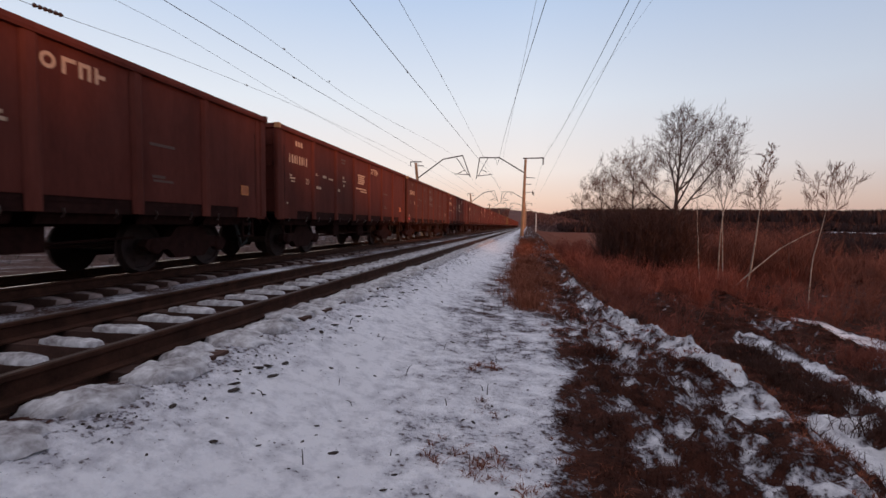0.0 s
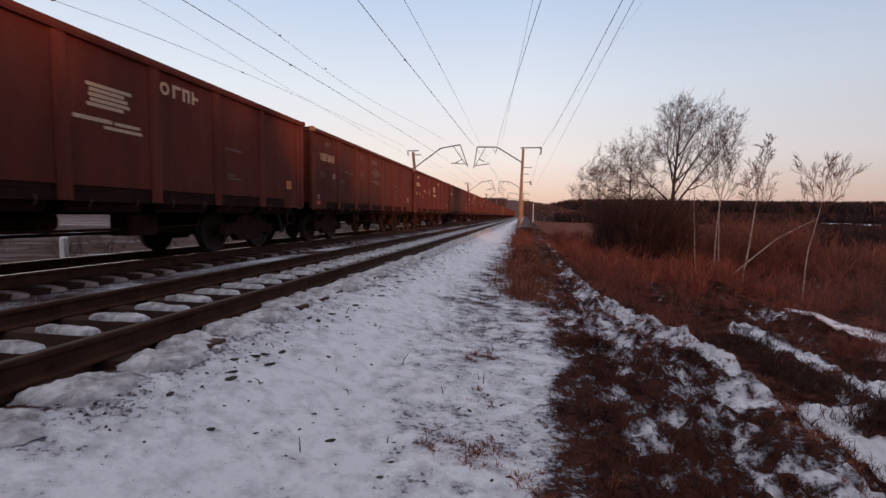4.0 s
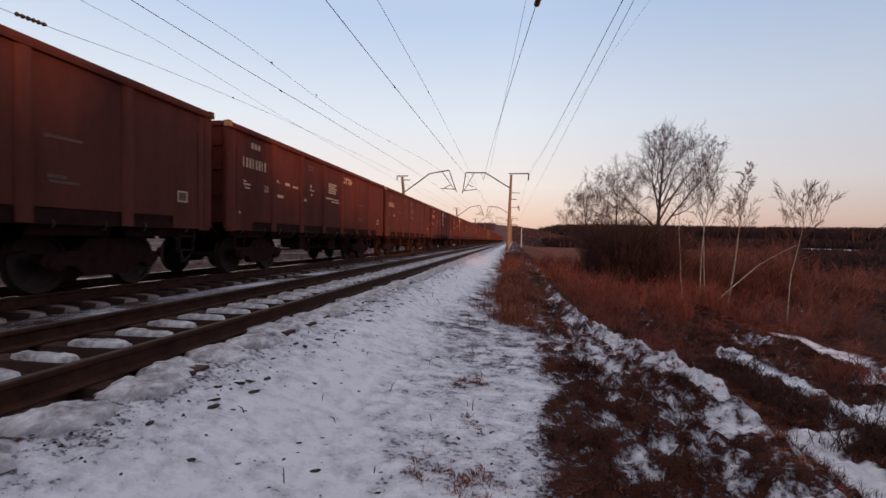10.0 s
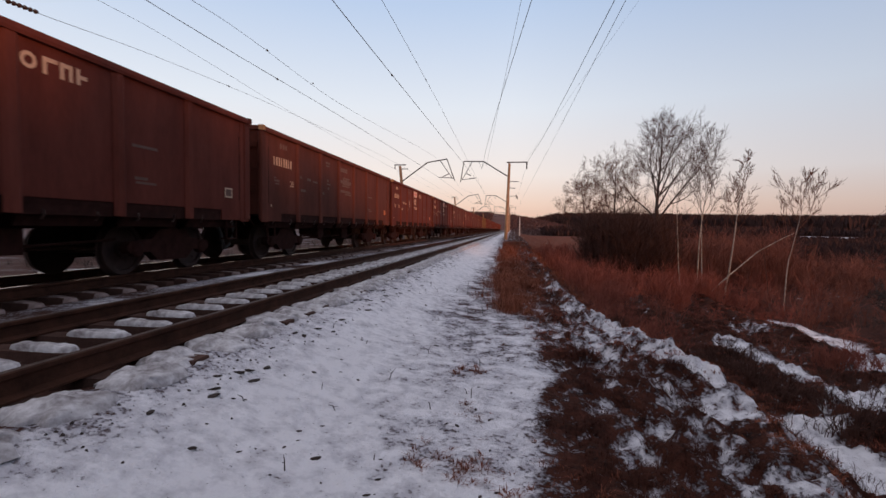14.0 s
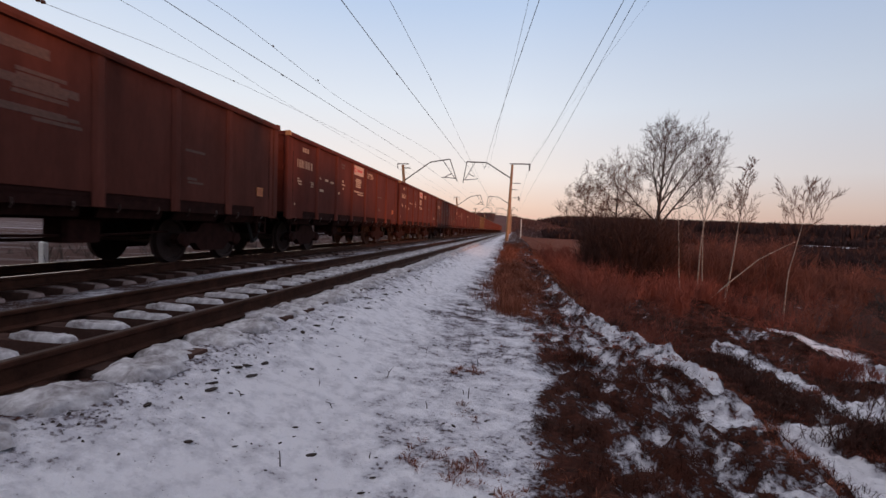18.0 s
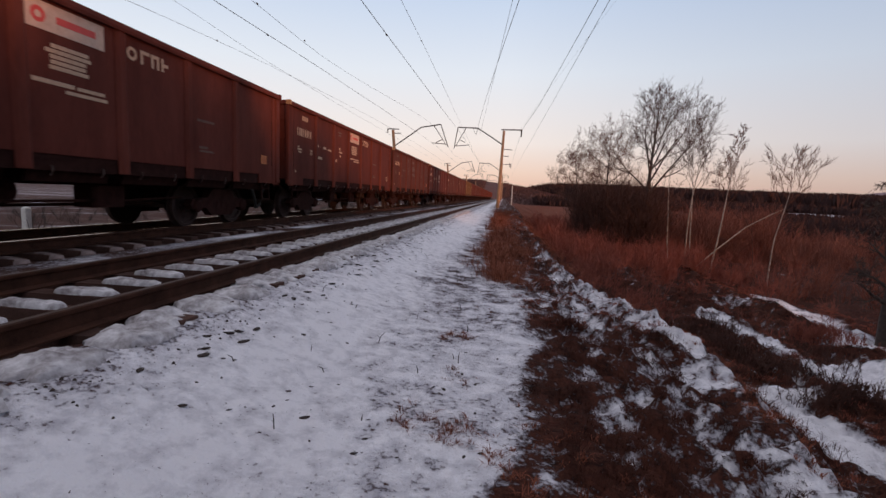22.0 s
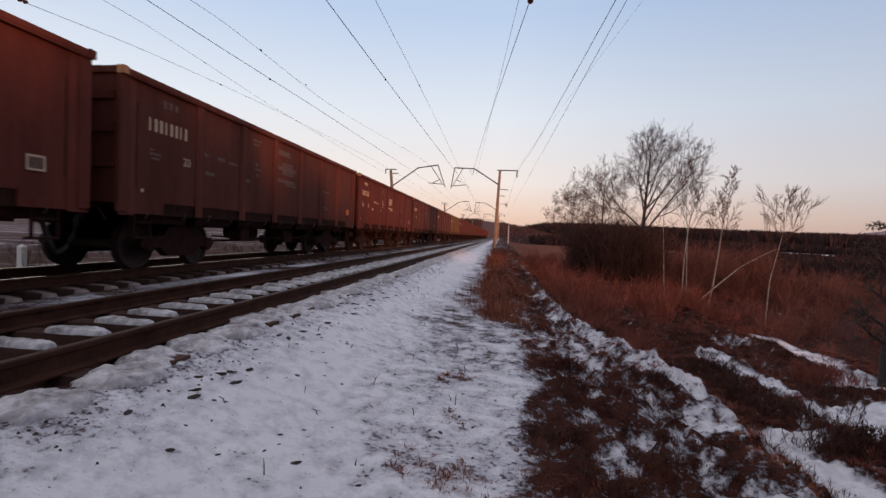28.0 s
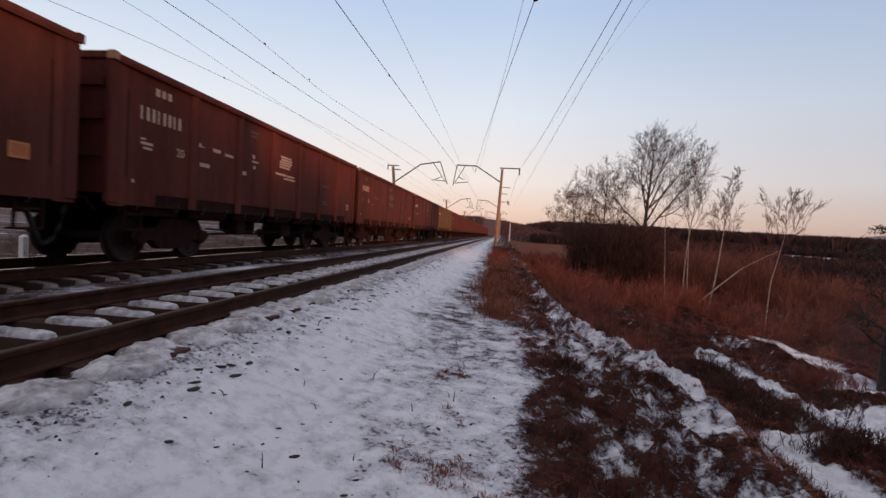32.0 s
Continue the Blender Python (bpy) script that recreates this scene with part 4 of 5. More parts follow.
for name, r, pts in WIRES:
    smooth = []
    ends = [pts[0], *pts, pts[-1]]
    for p0, p1, p2, p3 in zip(ends, ends[1:], ends[2:], ends[3:]):
        ya, yb = (p2[1] - p0[1]) or 1, (p3[1] - p1[1]) or 1
        span = p2[1] - p1[1]
        for i in range(8):
            q = i / 8
            h = (2 * q**3 - 3 * q**2 + 1, q**3 - 2 * q**2 + q, 3 * q**2 - 2 * q**3, q**3 - q**2)
            smooth.append(tuple(p1[1] + span * q if c == 1 else h[0] * p1[c] + h[1] * span * (p2[c] - p0[c]) / ya + h[2] * p2[c] + h[3] * span * (p3[c] - p1[c]) / yb for c in range(3)))
    smooth.append(pts[-1])
    thing(name, "thin dark overhead wire strung between the poles", "wire", build=Build().tube(smooth, r, 5), material=M_WIRE)
thing("line_insulator", "dark strain insulator in an overhead wire", "insulator", build=sheds(Build(), (-12, 9.95, 6.247), (-12, 10.75, 6.315), 0.06, 6), material=M_GLAZE)
thing("line_insulator", "dark strain insulator in an overhead wire", "insulator", build=sheds(Build(), (0.55, 12.0, 6.91), (0.50, 12.45, 6.91), 0.08, 4), material=M_GLAZE)


for x, y, z in ((-8.0, 15.5, 5.96), (-9.27, 17.2, 7.61), (-12, 19.0, 6.88), (-3.9, 15.2, 5.85), (-3.93, 21.5, 7.63), (-9.1, 21.0, 7.5)):
    thing("wire_clamp", "small dark clamp on an overhead wire", "clamp", (x, y, z), group="wire clamps", build=Build().tube([(0, -0.07, 0), (0, -0.03, 0.01), (0, 0.03, 0.01), (0, 0.07, 0)], [0.015, 0.028, 0.028, 0.015], 8), material=M_STEEL)


# ---- trees ----
def limb(b, rnd, p, d, length, r, depth, spread, droop, kids, twig, thin):
    """A bent limb with side limbs that turn back upwards; thin limbs go into the mesh of twigs."""
    n = 6 if depth > 1 else 3
    pts, rad, dirs, q = [p], [r], [d], p.copy()
    for i in range(n):
        d = (d + Vector((rnd.gauss(0, 1), rnd.gauss(0, 1), rnd.gauss(0, 1) + droop)) * 0.11).normalized()
        q = q + d * (length / n)
        pts.append(q.copy())
        dirs.append(d)
        rad.append(max(r * (1 - 0.75 * (i + 1) / n), 0.0055))
    (b if r > thin else twig).tube(pts, rad, 7 if r > 0.06 else (4 if r > 0.015 else 3), closed=False)
    if depth == 0:
        return
    for k in range(kids[depth - 1]):
        u = 0.25 + 0.75 * (k + rnd.random()) / kids[depth - 1]
        at = min(int(u * n), n - 1)
        start = pts[at].lerp(pts[at + 1], u * n - at)
        side = dirs[at].cross(Vector((rnd.gauss(0, 1), rnd.gauss(0, 1), rnd.gauss(0, 1)))).normalized()
        nd = (dirs[at] * (1 - spread) + side * spread * 1.15 + Vector((0, 0, 0.12))).normalized()
        limb(b, rnd, start, nd, length * rnd.uniform(0.38, 0.62), max(rad[at] * 0.6, 0.0075), depth - 1, spread, droop, kids, twig, thin)


def tree(name, place, label, seed, height, r, lean, bark, kids, spread=0.5, depth=4, bare=0.35, droop=0.25, stems=1, twigs=None, width=1.0, reach=(0.4, 0.2), bow=0.0):
    """A leafless tree: one or more stems that bow sideways, limbs from bare * height up."""
    rnd = random.Random(seed)
    t = thing(name, label, "tree", place)
    trunk, crown = Build(), Build()
    for s in range(stems):
        fan = (s / (stems - 1) * 2 - 1) if stems > 1 else 0.0
        d = Vector((lean[0] + 0.32 * fan, lean[1] + (rnd.uniform(-0.25, 0.25) if stems > 1 else 0), 1)).normalized()
        n, pts, rad, q = 9, [], [], Vector((0.28 * fan, 0, -0.2))
        h = height * (1 - 0.12 * abs(fan) - (rnd.uniform(0, 0.08) if stems > 1 else 0))
        for i in range(n + 1):
            pts.append(q.copy())
            rad.append(r * (1 - 0.88 * i / n))
            d = (d + Vector((rnd.gauss(0, 0.035) + bow, rnd.gauss(0, 0.035), 0.04))).normalized()
            q = q + d * (h / n)
        trunk.tube(pts, rad, 9, closed=False)
        for k in range(kids[-1]):
            u = bare + (1 - bare) * (k + rnd.random()) / kids[-1]
            at = min(int(u * n), n - 1)
            q = 2 * math.pi * (k * 0.382 + rnd.random() * 0.2)
            up = 0.55 + 0.5 * u
            nd = Vector((math.cos(q) * width, math.sin(q) * width, up)).normalized()
            limb(trunk, rnd, pts[at].lerp(pts[at + 1], u * n - at), nd, h * (reach[0] + (reach[1] - reach[0]) * (u - bare) / (1 - bare)) * rnd.uniform(0.8, 1.1), rad[at] * 0.55, depth - 1, spread, droop, kids, crown, 0.04 if bark is M_BIRCH else 0.022)
    part("trunk", trunk, bark, t, smooth=True)
    part("crown", crown, twigs or M_TWIG, t, "fine leafless twigs")
    return t


GY = 33.0
FINE = "slender white birch with a narrow leafless crown"
tree("bare_tree", (9.5, GY, ground_z(9.5, GY)), "large leafless tree with a wide fan of limbs", 3, 9.9, 0.20, (0.01, 0), M_BARK, (6, 6, 5, 17), 0.5, 4, 0.40, 0.55, width=0.80, reach=(0.47, 0.16))
tree("birch_tree", (11.95, GY - 0.5, ground_z(11.95, GY)), FINE, 5, 9.9, 0.05, (-0.02, 0), M_BIRCH, (4, 4, 4, 15), 0.42, 4, 0.48, 0.5, width=0.5, reach=(0.24, 0.08))
tree("birch_tree", (12.45, GY, ground_z(12.45, GY)), FINE, 8, 9.4, 0.042, (-0.05, 0), M_BIRCH, (4, 4, 4, 13), 0.42, 4, 0.5, 0.5, width=0.5, reach=(0.24, 0.08), bow=-0.006)
tree("birch_tree", (10.6, GY - 1.5, ground_z(10.6, GY - 1.5)), "thin pale birch trunk leaning before the large tree", 9, 7.5, 0.045, (-0.10, 0), M_BIRCH, (3, 3, 3, 8), 0.4, 4, 0.55, 0.4, width=0.45, reach=(0.2, 0.08))
tree("birch_tree", (13.75, GY, ground_z(13.75, GY)), "leaning white birch with a thin leafless crown", 11, 9.2, 0.062, (0.165, 0), M_BIRCH, (5, 5, 4, 18), 0.4, 4, 0.46, 0.5, twigs=M_TWIGSUN, width=0.5, reach=(0.17, 0.06), bow=0.004)
tree("birch_tree", (13.95, 26.6, ground_z(13.95, 26.6)), "small white birch with a sparse fan of upper limbs", 15, 6.4, 0.038, (0.035, 0), M_BIRCH, (5, 4, 4, 10), 0.34, 4, 0.58, 0.6, twigs=M_TWIGSUN, width=0.62, reach=(0.32, 0.16), bow=-0.004)
tree("young_tree", (14.4, 29.1, ground_z(14.4, 29.1)), "thin grey young trunk among the shrubs", 19, 3.9, 0.035, (0.05, 0), M_TWIG, (3, 3, 3, 7), 0.4, 3, 0.6, 0.2, width=0.5, reach=(0.2, 0.1))
tree("dark_tree", (11.0, 14.8, ground_z(11.0, 14.8)), "dark twiggy young tree on the low bench", 37, 4.9, 0.15, (0.0, 0), M_BARK, (5, 6, 5, 16), 0.55, 4, 0.22, 0.3, twigs=M_BARK, width=0.8, reach=(0.26, 0.12))
tree("bare_tree", (7.3, GY + 3, ground_z(7.3, GY + 3)), "low bushy leafless tree beside the larger one", 23, 7.9, 0.14, (-0.05, 0), M_BARK, (6, 6, 5, 16), 0.55, 4, 0.42, 0.4, twigs=M_TWIGSUN, width=1.2, reach=(0.46, 0.18))
tree("bare_tree", (6.0, GY + 4, ground_z(6.0, GY + 4)), "low bushy leafless tree at the thicket's edge", 29, 6.2, 0.11, (-0.08, 0), M_BARK, (6, 6, 5, 14), 0.55, 4, 0.40, 0.4, twigs=M_TWIGSUN, width=1.2, reach=(0.46, 0.20))
log = Build().tube([(11.9, GY - 1, -3.6), (13.6, GY - 1, -1.85), (15.2, GY - 1, -0.35), (16.6, GY - 1, 0.5), (17.4, GY - 1, 0.9)], [0.042, 0.038, 0.03, 0.018, 0.004], 8)
thing("fallen_birch", "pale fallen birch trunk leaning over the shrubs", "fallen tree", build=log, material=M_BIRCH, smooth=True)


# ---- shrubs, grass, small things ----
def thicket(name, label, spots, material, seed):
    """Leafless scrub: many thin stems with forks."""
    rnd = random.Random(seed)
    b = Build()
    for x, y, h in spots:
        z = ground_z(x, y) - 0.1
        dense = h > 3.4 and x < 11
        for k in range(rnd.randint(9, 14) + (8 if dense else 0)):
            a, tilt = rnd.uniform(0, 6.3), rnd.uniform(0.05, 0.55)
            d = Vector((math.cos(a) * tilt, math.sin(a) * tilt, 1)).normalized()
            p = Vector((x + rnd.gauss(0, 0.18), y + rnd.gauss(0, 0.18), z))
            w = 0.005 + 0.0003 * y
            q = p + d * h * rnd.uniform(0.6, 1.0)
            m = p.lerp(q, 0.55) + Vector((rnd.gauss(0, 0.07), rnd.gauss(0, 0.07), 0)) * h
            b.tube([p, m, q], [w, w * 0.7, w * 0.25], 3, closed=False)
            for f in range(11 if dense else 7):
                s = m.lerp(q, rnd.uniform(-0.6, 0.95))
                e = s + (d + Vector((rnd.gauss(0, 0.75), rnd.gauss(0, 0.75), rnd.gauss(0, 0.25)))).normalized() * (min(h, 2.4) if dense else h) * rnd.uniform(0.15, 0.38)
                b.tube([s, e], [w * 0.6, w * 0.25], 3, closed=False)
    return thing(name, label, "shrubs", kind="stuff", build=b, material=material)


rnd = random.Random(41)
red_scrub, dark_scrub, bush = [], [], []
for _ in range(1250):
    y = rnd.uniform(13, 62)
    x = rnd.uniform(0.08, 1.05) * y - 0.6
    if x < 2.2 or (x > 0.40 * y and y < 42 and rnd.random() < 0.55):
        continue
    if (y < 19 and 4.4 < x < 10 and rnd.random() < 0.75) or (y < 22 and x > 8 and rnd.random() < 0.93):
        continue
    # scrub farther right takes the shade-darkened twig colour
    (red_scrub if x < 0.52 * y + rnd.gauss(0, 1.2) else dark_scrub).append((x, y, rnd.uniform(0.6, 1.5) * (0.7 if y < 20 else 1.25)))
for _ in range(150):
    a, r = rnd.uniform(0, 6.3), rnd.random() ** 0.5
    bush.append((7.75 + 2.0 * r * math.cos(a), 34 + 3.0 * r * math.sin(a), rnd.uniform(4.9, 5.7) * (1 - 0.16 * r * r)))
for _ in range(190):
    dark_scrub.append((rnd.uniform(9, 22), rnd.uniform(37, 50), rnd.uniform(2.8, 4.9)))
for _ in range(60):
    dark_scrub.append((rnd.uniform(22, 34), rnd.uniform(36, 50), rnd.uniform(1.5, 3.2)))
for cx, cy, rx, ry, count in ((5.3, 11.6, 0.5, 1.6, 46), (5.4, 9.8, 0.5, 0.6, 16), (5.65, 8.15, 0.42, 0.2, 18), (7.4, 12.0, 0.6, 0.6, 10), (3.2, 14.5, 0.6, 1.5, 16)):
    for _ in range(count):
        bush.append((cx + rnd.uniform(-rx, rx), cy + rnd.uniform(-ry, ry), rnd.uniform(0.25, 0.5)))
red_scrub += [(8.4 + rnd.uniform(-0.6, 0.6), 13.4 + rnd.uniform(-0.6, 0.6), rnd.uniform(0.3, 0.55)) for _ in range(20)]
thicket("dark_bushes", "dense dark leafless bushes by the trees and in the hollow", bush, M_TWIG, 45)
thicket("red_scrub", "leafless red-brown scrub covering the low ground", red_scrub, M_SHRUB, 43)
thicket("dark_scrub", "dense leafless scrub below the bank and round the trees, coloured for shade", dark_scrub, M_SHADESHRUB, 44)


def blades(name, label, spots, material, low, high, bend, width, count):
    """Tufts of dry blades, each a narrow folded leaf."""
    rnd = random.Random(len(spots) + count)
    verts, faces = [], []
    for x, y, size in spots:
        z = ground_z(x, y) - 0.02
        for _ in range(count):
            a, h = rnd.uniform(0, 6.283), rnd.uniform(low, high) * size
            lean, w = rnd.uniform(0.1, bend), width * (0.7 + 0.6 * rnd.random()) * (1 + y * 0.05)
            px, py = x + rnd.gauss(0, 0.07) * size, y + rnd.gauss(0, 0.07) * size
            cx, cy, sx, sy = math.cos(a), math.sin(a), -math.sin(a) * w, math.cos(a) * w
            k = len(verts)
            verts += [(px - sx, py - sy, z), (px + sx, py + sy, z), (px + cx * lean * h * 0.4 - sx * 0.7, py + cy * lean * h * 0.4 - sy * 0.7, z + h * 0.6), (px + cx * lean * h * 0.4 + sx * 0.7, py + cy * lean * h * 0.4 + sy * 0.7, z + h * 0.6), (px + cx * lean * h, py + cy * lean * h, z + h * (1 - 0.25 * lean))]
            faces += [(k, k + 1, k + 3, k + 2), (k + 2, k + 3, k + 4)]
    me = bpy.data.meshes.new(name)
    me.from_pydata(verts, [], faces)
    me.materials.append(material)
    return tagged(new(name, me), label, "grass", kind="stuff")


rnd = random.Random(77)
bank = []
while len(bank) < 9000:
    y = 2.0 + 38 * rnd.random() ** 1.8
    x = rnd.uniform(-0.3, 14)
    if x > shoulder_x(y) and rnd.random() < 0.15 + tussock(x, y) and snow_at(x, y) < 0.46:
        bank.append((x, y, rnd.uniform(0.4, 0.95) * (0.65 if y < 5 else 1.0)))
while len(bank) < 10400:
    y = 2.2 + 10 * rnd.random() ** 1.3
    x = rnd.uniform(shoulder_x(y), edge_x(y) + 0.2)
    bank.append((x, y, rnd.uniform(0.2, 0.4)))
clumps = []
while len(clumps) < 900:
    y = 2.2 + 26 * rnd.random() ** 1.6
    x = rnd.uniform(0.45, 12)
    if tussock(x, y) > 0.45 and snow_at(x, y) < 0.36:
        clumps.append((x, y, rnd.uniform(0.8, 1.4) * (0.75 if y < 5 else 1.0 if x < 2.4 else 1.3)))
blades("grass_tussocks", "dark matted tussocks of dead grass on the bank", clumps, M_GRASS, 0.03, 0.10, 2.4, 0.0024, 80)
blades("dead_grass", "flattened dead brown grass on the bank", [g for g in bank if g[1] < 6.3 and g[0] < 2.9], M_GRASS, 0.03, 0.12, 2.8, 0.0028, 18)
blades("red_grass", "red-brown dead grass along the crest and below it", [g for g in bank if g[1] >= 6.3 or g[0] >= 2.9], M_REDGRASS, 0.03, 0.13, 2.6, 0.0028, 20)
straw = [(shoulder_x(y) + rnd.gauss(0.22, 0.22), y, rnd.uniform(0.7, 1.4)) for y in (rnd.uniform(8.8, 40) for _ in range(380))]
straw += [(rnd.uniform(0.2, 4.2), rnd.uniform(12, 44), rnd.uniform(0.6, 1.2)) for _ in range(520)]
for cx, cy in ((0.05, 9.6), (0.1, 10.6), (-0.1, 12.2), (0.3, 13.4), (-0.15, 15.0), (0.2, 17.0), (-0.1, 20.0), (0.8, 15.8)):
    straw += [(cx + rnd.gauss(0, 0.16), cy + rnd.gauss(0, 0.35), rnd.uniform(0.8, 1.4)) for _ in range(24)]
straw += [(edge_x(y) + rnd.gauss(0.0, 0.12), y, rnd.uniform(0.12, 0.26)) for y in (rnd.uniform(3, 12) for _ in range(260))]
straw += [(x + rnd.gauss(0, 0.08), y + rnd.gauss(0, 0.10), rnd.uniform(0.12, 0.28)) for x, y in ((-0.34, 4.1), (-0.55, 5.15), (-0.35, 5.2), (-0.3, 3.0), (-0.6, 3.22), (-0.2, 3.1), (0.1, 2.8), (2.3, 4.6), (2.45, 4.2), (2.6, 5.3), (2.55, 3.75), (2.5, 4.8)) for _ in range(8)]
straw += [(rnd.gauss(0.35, 0.35), rnd.uniform(2.4, 3.3), rnd.uniform(0.15, 0.3)) for _ in range(26)]
straw += [(rnd.gauss(-0.15, 0.3), 3 + 30 * rnd.random() ** 1.4, rnd.uniform(0.08, 0.18)) for _ in range(90)]
blades("straw_grass", "pale dry straw tufts along the shoulder's edge", straw, M_STRAW, 0.08, 0.34, 1.9, 0.0026, 26)


def clod(seed, size):
    rr = random.Random(seed)
    b = Build()
    n = 7
    verts = [(0, 0, size * 0.45)]
    for j, (r, z) in enumerate(((0.6, 0.35), (1.0, 0.1), (1.05, -0.25))):
        for i in range(n):
            q = 2 * math.pi * i / n
            k = 1 + rr.uniform(-0.28, 0.28)
            verts.append((size * r * k * math.cos(q) * 1.4, size * r * k * math.sin(q), size * z * (1 + rr.uniform(-0.3, 0.3))))
    faces = [(0, 1 + i, 1 + (i + 1) % n) for i in range(n)]
    for j in range(2):
        for i in range(n):
            a, c = 1 + j * n + i, 1 + j * n + (i + 1) % n
            faces.append((a, a + n, c + n, c))
    return b.add(verts, faces)


CLODS = [clod(s, 1.0).mesh("clod", M_CLOD, smooth=False) for s in range(6)]
spots = [(-1.83, 4.21, 0.028), (-2.72, 4.63, 0.03), (-2.32, 4.36, 0.024), (-2.98, 4.69, 0.03), (-2.21, 3.22, 0.018), (-3.15, 3.37, 0.03), (-1.45, 4.38, 0.02), (-2.77, 5.82, 0.025), (-0.95, 6.1, 0.03), (-1.58, 8.78, 0.04), (-1.25, 2.9, 0.03), (-1.9, 3.0, 0.015)]
spots += [(rnd.uniform(-2.3, 0.2), rnd.uniform(2.4, 22), rnd.uniform(0.006, 0.018)) for _ in range(90)] + [(rnd.uniform(-2.1, 0.1), rnd.uniform(2.6, 10), rnd.uniform(0.010, 0.022)) for _ in range(60)] + [(rnd.gauss(-2.25, 0.12), rnd.uniform(2.4, 22), rnd.uniform(0.015, 0.045)) for _ in range(110)]
for x, y, s in spots:
    ob = tagged(new("clod", rnd.choice(CLODS)), "small dark clod of earth lying in the snow", "clod", "clods in the snow")
    ob.matrix_basis = pose(x, y, ground_z(x, y) + s * 0.1, 0, 0, rnd.uniform(0, 360)) @ Matrix.Diagonal((s * 0.9, s * 0.6, s * 0.55, 1))
for i in range(42):
    x, y = (rnd.uniform(-2.2, 0.3), rnd.uniform(2.5, 16)) if i > 3 else ((-1.96, 3.27), (-1.39, 3.64), (-0.67, 4.0), (-1.2, 4.6))[i]
    b, z = Build(), ground_z(x, y)
    h = rnd.uniform(0.04, 0.13)
    dx, dy = rnd.gauss(0, 0.5) * h, rnd.gauss(0, 0.5) * h
    b.tube([(x, y, z - 0.03), (x + dx * 0.4, y + dy * 0.4, z + h * 0.6), (x + dx, y + dy, z + h)], [0.005, 0.004, 0.002], 4)
    if i % 2:
        b.tube([(x + dx * 0.4, y + dy * 0.4, z + h * 0.5), (x + rnd.gauss(0, 0.4) * h, y + dy, z + h * rnd.uniform(0.5, 0.9))], [0.003, 0.001], 3)
    thing("weed_stalk", "dead weed stalk poking through the snow", "weed", group="weed stalks", build=b, material=M_BARK)

post = Build().box(-0.09, -0.09, -0.4, 0.09, 0.09, 0.62, 0.02).add([(-0.09, -0.09, 0.62), (0.09, -0.09, 0.62), (0.09, 0.09, 0.62), (-0.09, 0.09, 0.62), (0, 0, 0.70)], [(0, 1, 4), (1, 2, 4), (2, 3, 4), (3, 0, 4)])
thing("marker_post", "short whitewashed concrete post beyond the tracks", "post", (-14, 12.45, -0.55), build=post, material=M_WHITEPOST)


thing("kilometre_post", "pale slim distance post beside the line", "post", (1.65, 97, 0), build=Build().tube([(0, 0, -1.6), (0, 0, 3.2), (0, 0, 3.4)], [0.10, 0.09, 0.04], 8), material=M_WHITEPOST)


# ---- distance ----
def woods(name, label, spots, material=None, ragged=False):
    """Far leafless trees, each a ragged narrow crown of upright sprays."""
    rr = random.Random(5)
    b = Build()
    for x, y, z, h, w in spots:
        if ragged:
            verts, faces = [], []
            for i in range(6):
                q, tall = rr.random() * 6.283, h * rr.uniform(0.55, 1.1)
                ox, oy, r = x + rr.gauss(0, 0.4) * w, y + rr.gauss(0, 0.4) * w, w * rr.uniform(0.12, 0.28)
                dx, dy, k = math.cos(q) * r, math.sin(q) * r, len(verts)
                verts += [(ox - dx * 0.5, oy - dy * 0.5, z - 0.6), (ox + dx * 0.5, oy + dy * 0.5, z - 0.6), (ox + dx * 1.5, oy + dy * 1.5, z + tall * 0.6), (ox + rr.gauss(0, 0.3) * w, oy, z + tall), (ox - dx * 1.5, oy - dy * 1.5, z + tall * 0.55)]
                faces.append((k, k + 1, k + 2, k + 3, k + 4))
            b.add(verts, faces)
            continue
        n = 5
        verts, faces = [], []
        for r, u in ((0.55, -0.1), (1.0, 0.35), (0.75, 0.7)):
            for i in range(n):
                q = 2 * math.pi * i / n + rr.random()
                verts.append((x + w * r * math.cos(q) * rr.uniform(0.7, 1.3), y + w * r * math.sin(q), z + h * u * rr.uniform(0.85, 1.15)))
        verts.append((x + rr.gauss(0, 0.2) * w, y, z + h * rr.uniform(0.85, 1.15)))
        for j in range(2):
            for i in range(n):
                faces.append((j * n + i, j * n + (i + 1) % n, (j + 1) * n + (i + 1) % n, (j + 1) * n + i))
        faces += [(2 * n + i, 2 * n + (i + 1) % n, 3 * n) for i in range(n)]
        b.add(verts, faces)
    return thing(name, label, "woods", kind="stuff", build=b, material=material or M_WOODS, smooth=not ragged)


def hill(name, cx, cy, rx, ry, h, label):
    b = Build()
    n, rings = 40, 8
    verts = [(cx, cy, h - 5)]
    for j in range(1, rings + 1):
        u = j / rings
        for i in range(n):
            q = 2 * math.pi * i / n
            verts.append((cx + rx * u * math.cos(q), cy + ry * u * math.sin(q), -6 + (h + 1) * (0.5 + 0.5 * math.cos(math.pi * u)) * (1 + 0.12 * fbm(math.cos(q) * 2, math.sin(q) * 2, 1.0, j))))
    faces = [(0, 1 + i, 1 + (i + 1) % n) for i in range(n)]
    for j in range(rings - 1):
        for i in range(n):
            a, c = 1 + j * n + i, 1 + j * n + (i + 1) % n
            faces.append((a, a + n, c + n, c))
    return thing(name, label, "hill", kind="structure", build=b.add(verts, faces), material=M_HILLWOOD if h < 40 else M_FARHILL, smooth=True)


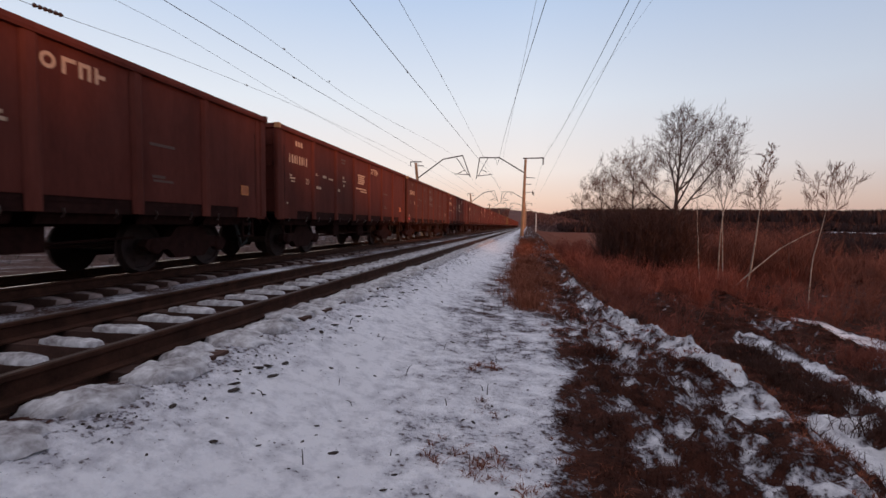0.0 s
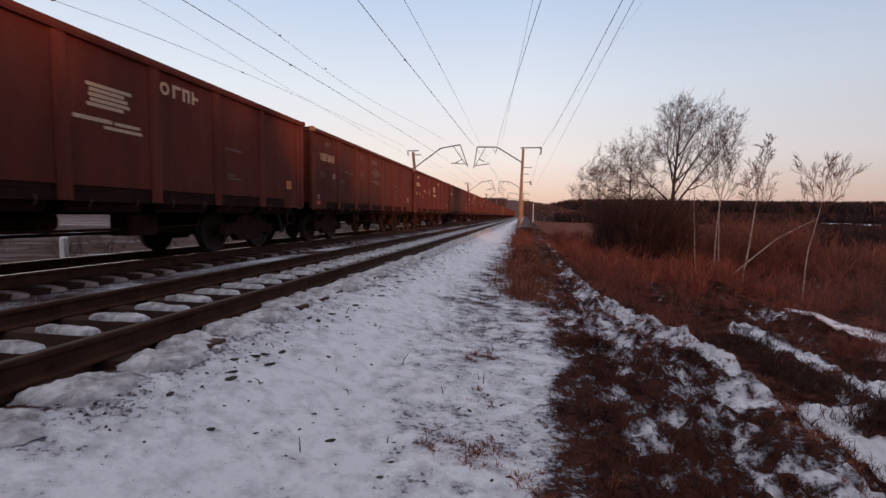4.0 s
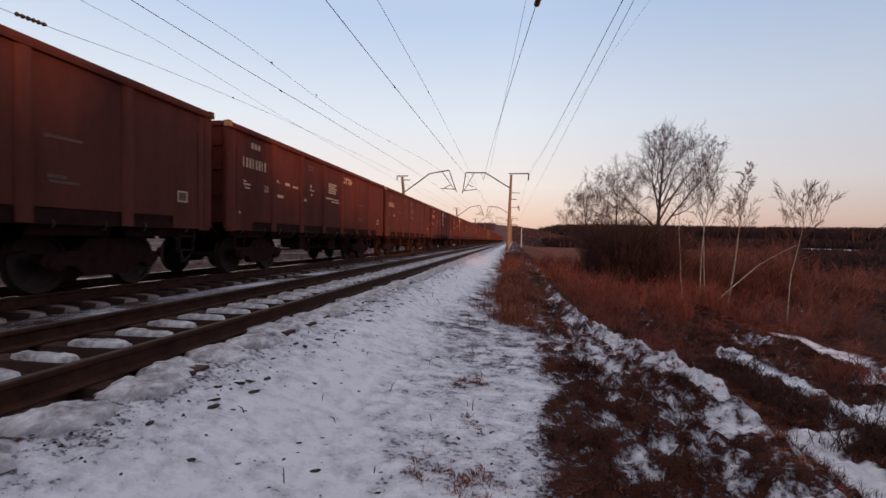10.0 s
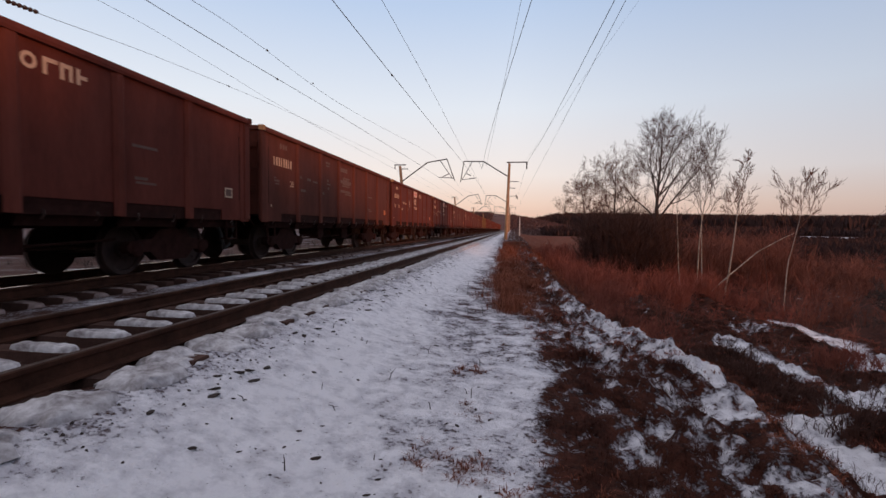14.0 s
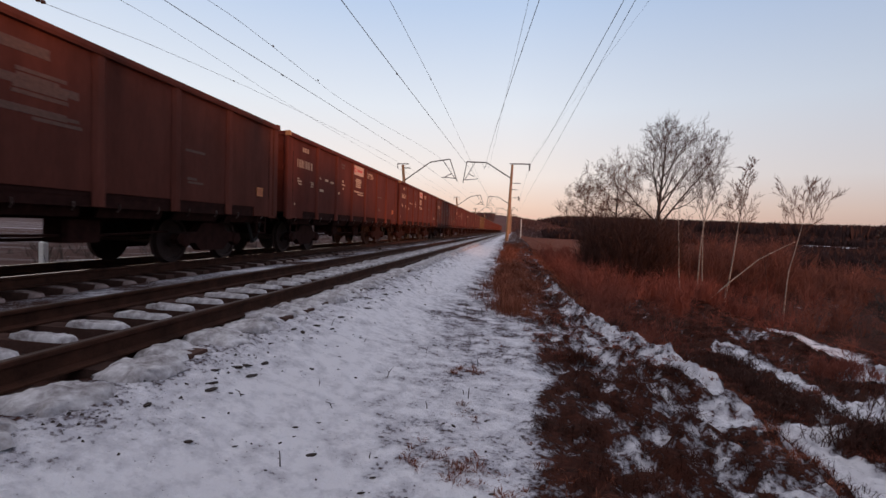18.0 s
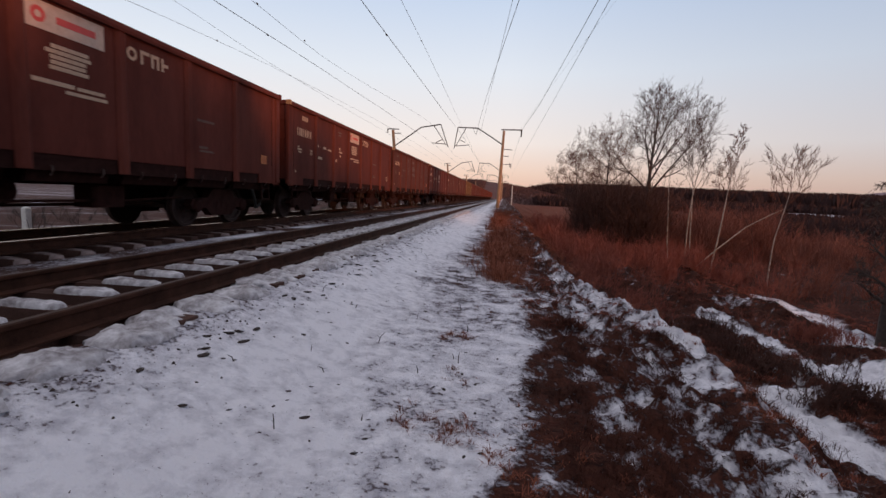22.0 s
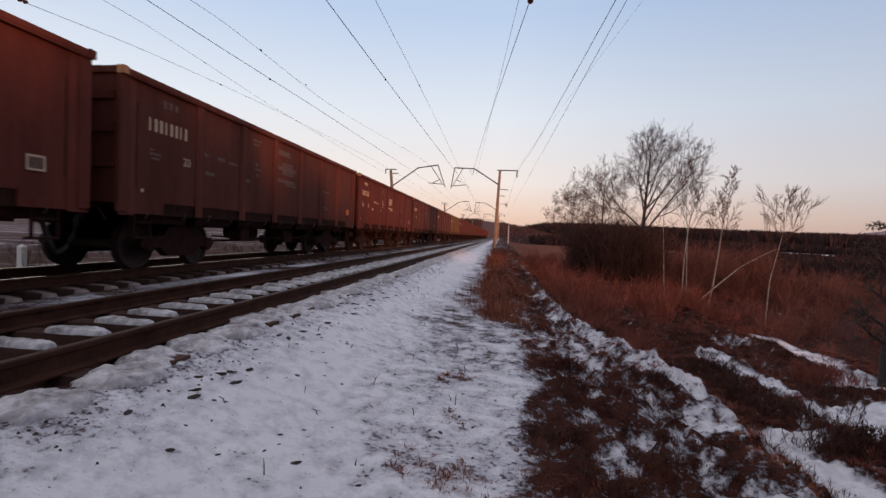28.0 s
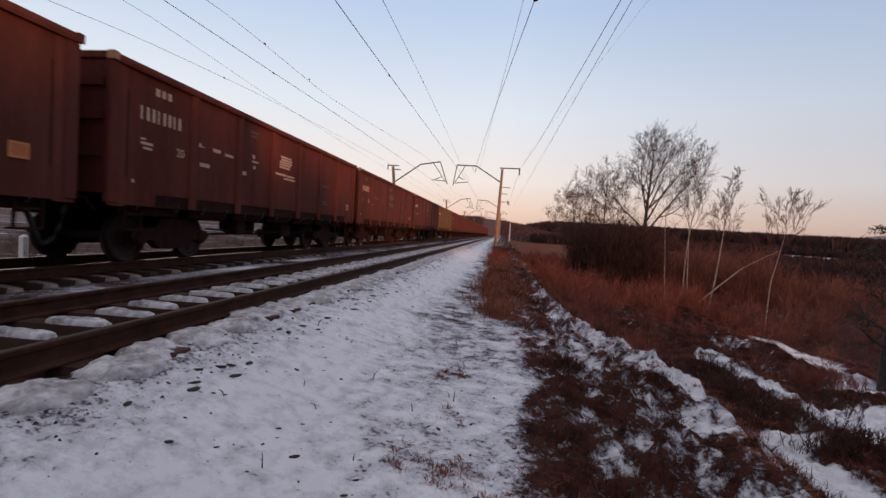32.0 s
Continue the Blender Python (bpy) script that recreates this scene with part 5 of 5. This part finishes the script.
rnd = random.Random(99)
hill("wooded_hill", -30, 430, 150, 110, 20, "low wooded hill on the horizon")
hill("far_hills", 2000, 2300, 1100, 500, 122, "far hills on the horizon, haze mixed into their colour")
hill("far_hills", 1000, 2600, 1100, 400, 82, "far hills on the horizon, haze mixed into their colour")
trees = []
for _ in range(9000):
    a, r = rnd.uniform(0, 6.283), rnd.random() ** 0.5
    x, y = -30 + 140 * r * math.cos(a), 420 + 90 * r * math.sin(a)
    if -12 < x + 4 < 3:
        continue
    trees.append((x, y, -6 + 20 * (0.5 + 0.5 * math.cos(math.pi * r)), rnd.uniform(1.5, 3.0), rnd.uniform(0.9, 1.7)))
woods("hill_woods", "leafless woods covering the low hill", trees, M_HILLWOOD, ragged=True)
trees = []
for _ in range(26000):
    y = 62 + 1040 * rnd.random() ** 1.25
    x = rnd.uniform(-0.02, 1.05) * y + rnd.uniform(0, 40)
    if x < 14 + 0.02 * y or (y < 330 and x < 0.34 * y + 8):
        continue
    if abs(x / y - 0.60) < 0.07 and 290 < y < 440:
        continue
    h = rnd.uniform(1.6, 3.4) if y < 300 else rnd.uniform(4.0, 8.0) if y < 500 else 13 + 6 * rnd.random()
    trees.append((x, y, ground_z(x, y), h, min(h, 9) * rnd.uniform(0.4, 0.8)))
woods("far_woods", "dark leafless woods reaching the horizon", trees, ragged=True)
scrub = Build()
for _ in range(620):
    x, y, h = -12.5 - 45 * rnd.random() ** 1.5, rnd.uniform(6, 110), rnd.uniform(0.3, 1.1)
    z = ground_z(x, y) - 0.05
    for _ in range(9):
        q = (x + rnd.gauss(0, 0.3) * h, y + rnd.gauss(0, 0.3) * h, z + h * rnd.uniform(0.6, 1))
        scrub.tube([(x + rnd.gauss(0, 0.1), y + rnd.gauss(0, 0.1), z), q], [0.012, 0.006], 3, closed=False)
for _ in range(520):
    x, y, h = -11.0 - 5 * rnd.random() ** 1.3, 3 + 42 * rnd.random() ** 1.4, rnd.uniform(0.12, 0.45)
    z = ground_z(x, y) - 0.05
    for _ in range(10):
        q = (x + rnd.gauss(0, 0.5) * h, y + rnd.gauss(0, 0.5) * h, z + h * rnd.uniform(0.5, 1))
        scrub.tube([(x + rnd.gauss(0, 0.1), y + rnd.gauss(0, 0.1), z), q], [0.010, 0.005], 3, closed=False)
thing("low_scrub", "dark low scrub in the snow beyond the tracks", "shrubs", kind="stuff", build=scrub, material=M_BARK)
# unseen trees added to shade the near train, thinned along one sunlit lane
trees = [(x, y, ground_z(x, y), rnd.uniform(7, 9) - 3.4 * min(max((y + 1) / 9, 0), 1), rnd.uniform(0.8, 1.3)) for x, y in ((x, rnd.uniform(-22, 0.5 * x)) for x in (rnd.uniform(9, 23) for _ in range(170))) if not 5.0 < 0.574 * x + 0.819 * y < 7.6 or rnd.random() < 0.45]
woods("woods_behind", "unseen trees added behind the viewpoint to shade the near train", trees)
tower = Build()
for dx in (-1, 1):
    tower.tube([(97 + dx * 2.2, 900, 8), (97 + dx * 0.4, 900, 48)], 0.35, 4)
for i in range(6):
    z = 12 + i * 5.5
    tower.tube([(97 - 2.0 + i * 0.28, 900, z), (97 + 1.8 - i * 0.28, 900, z + 5)], 0.2, 4)
tower.tube([(93, 900, 43), (101, 900, 43)], 0.3, 4)
thing("power_pylon", "thin lattice power pylon on the horizon", "pylon", build=tower, material=M_STEEL)


# ---- what moves ----
def motions():
    beats = [i * 1.0 for i in range(33)]
    for k, w in wagons:
        walk(w, [(t, pose(TRAIN_X, 10.93 + PITCH * k - BODY - run(t), 0)) for t in beats])
    steps = [min(i / 6, 32.0) for i in range(193)]
    turns = [(t, math.degrees(run(t) / 0.475)) for t in steps]
    for k, w in wagons:
        if k > 12:
            continue
        for wheel in [o for o in w.children_recursive if o.name.startswith("wheelset")]:
            y = wheel.matrix_basis.translation.y
            walk(wheel, [(t, pose(0, y, 0.475, a % 360)) for t, a in turns])


motions()
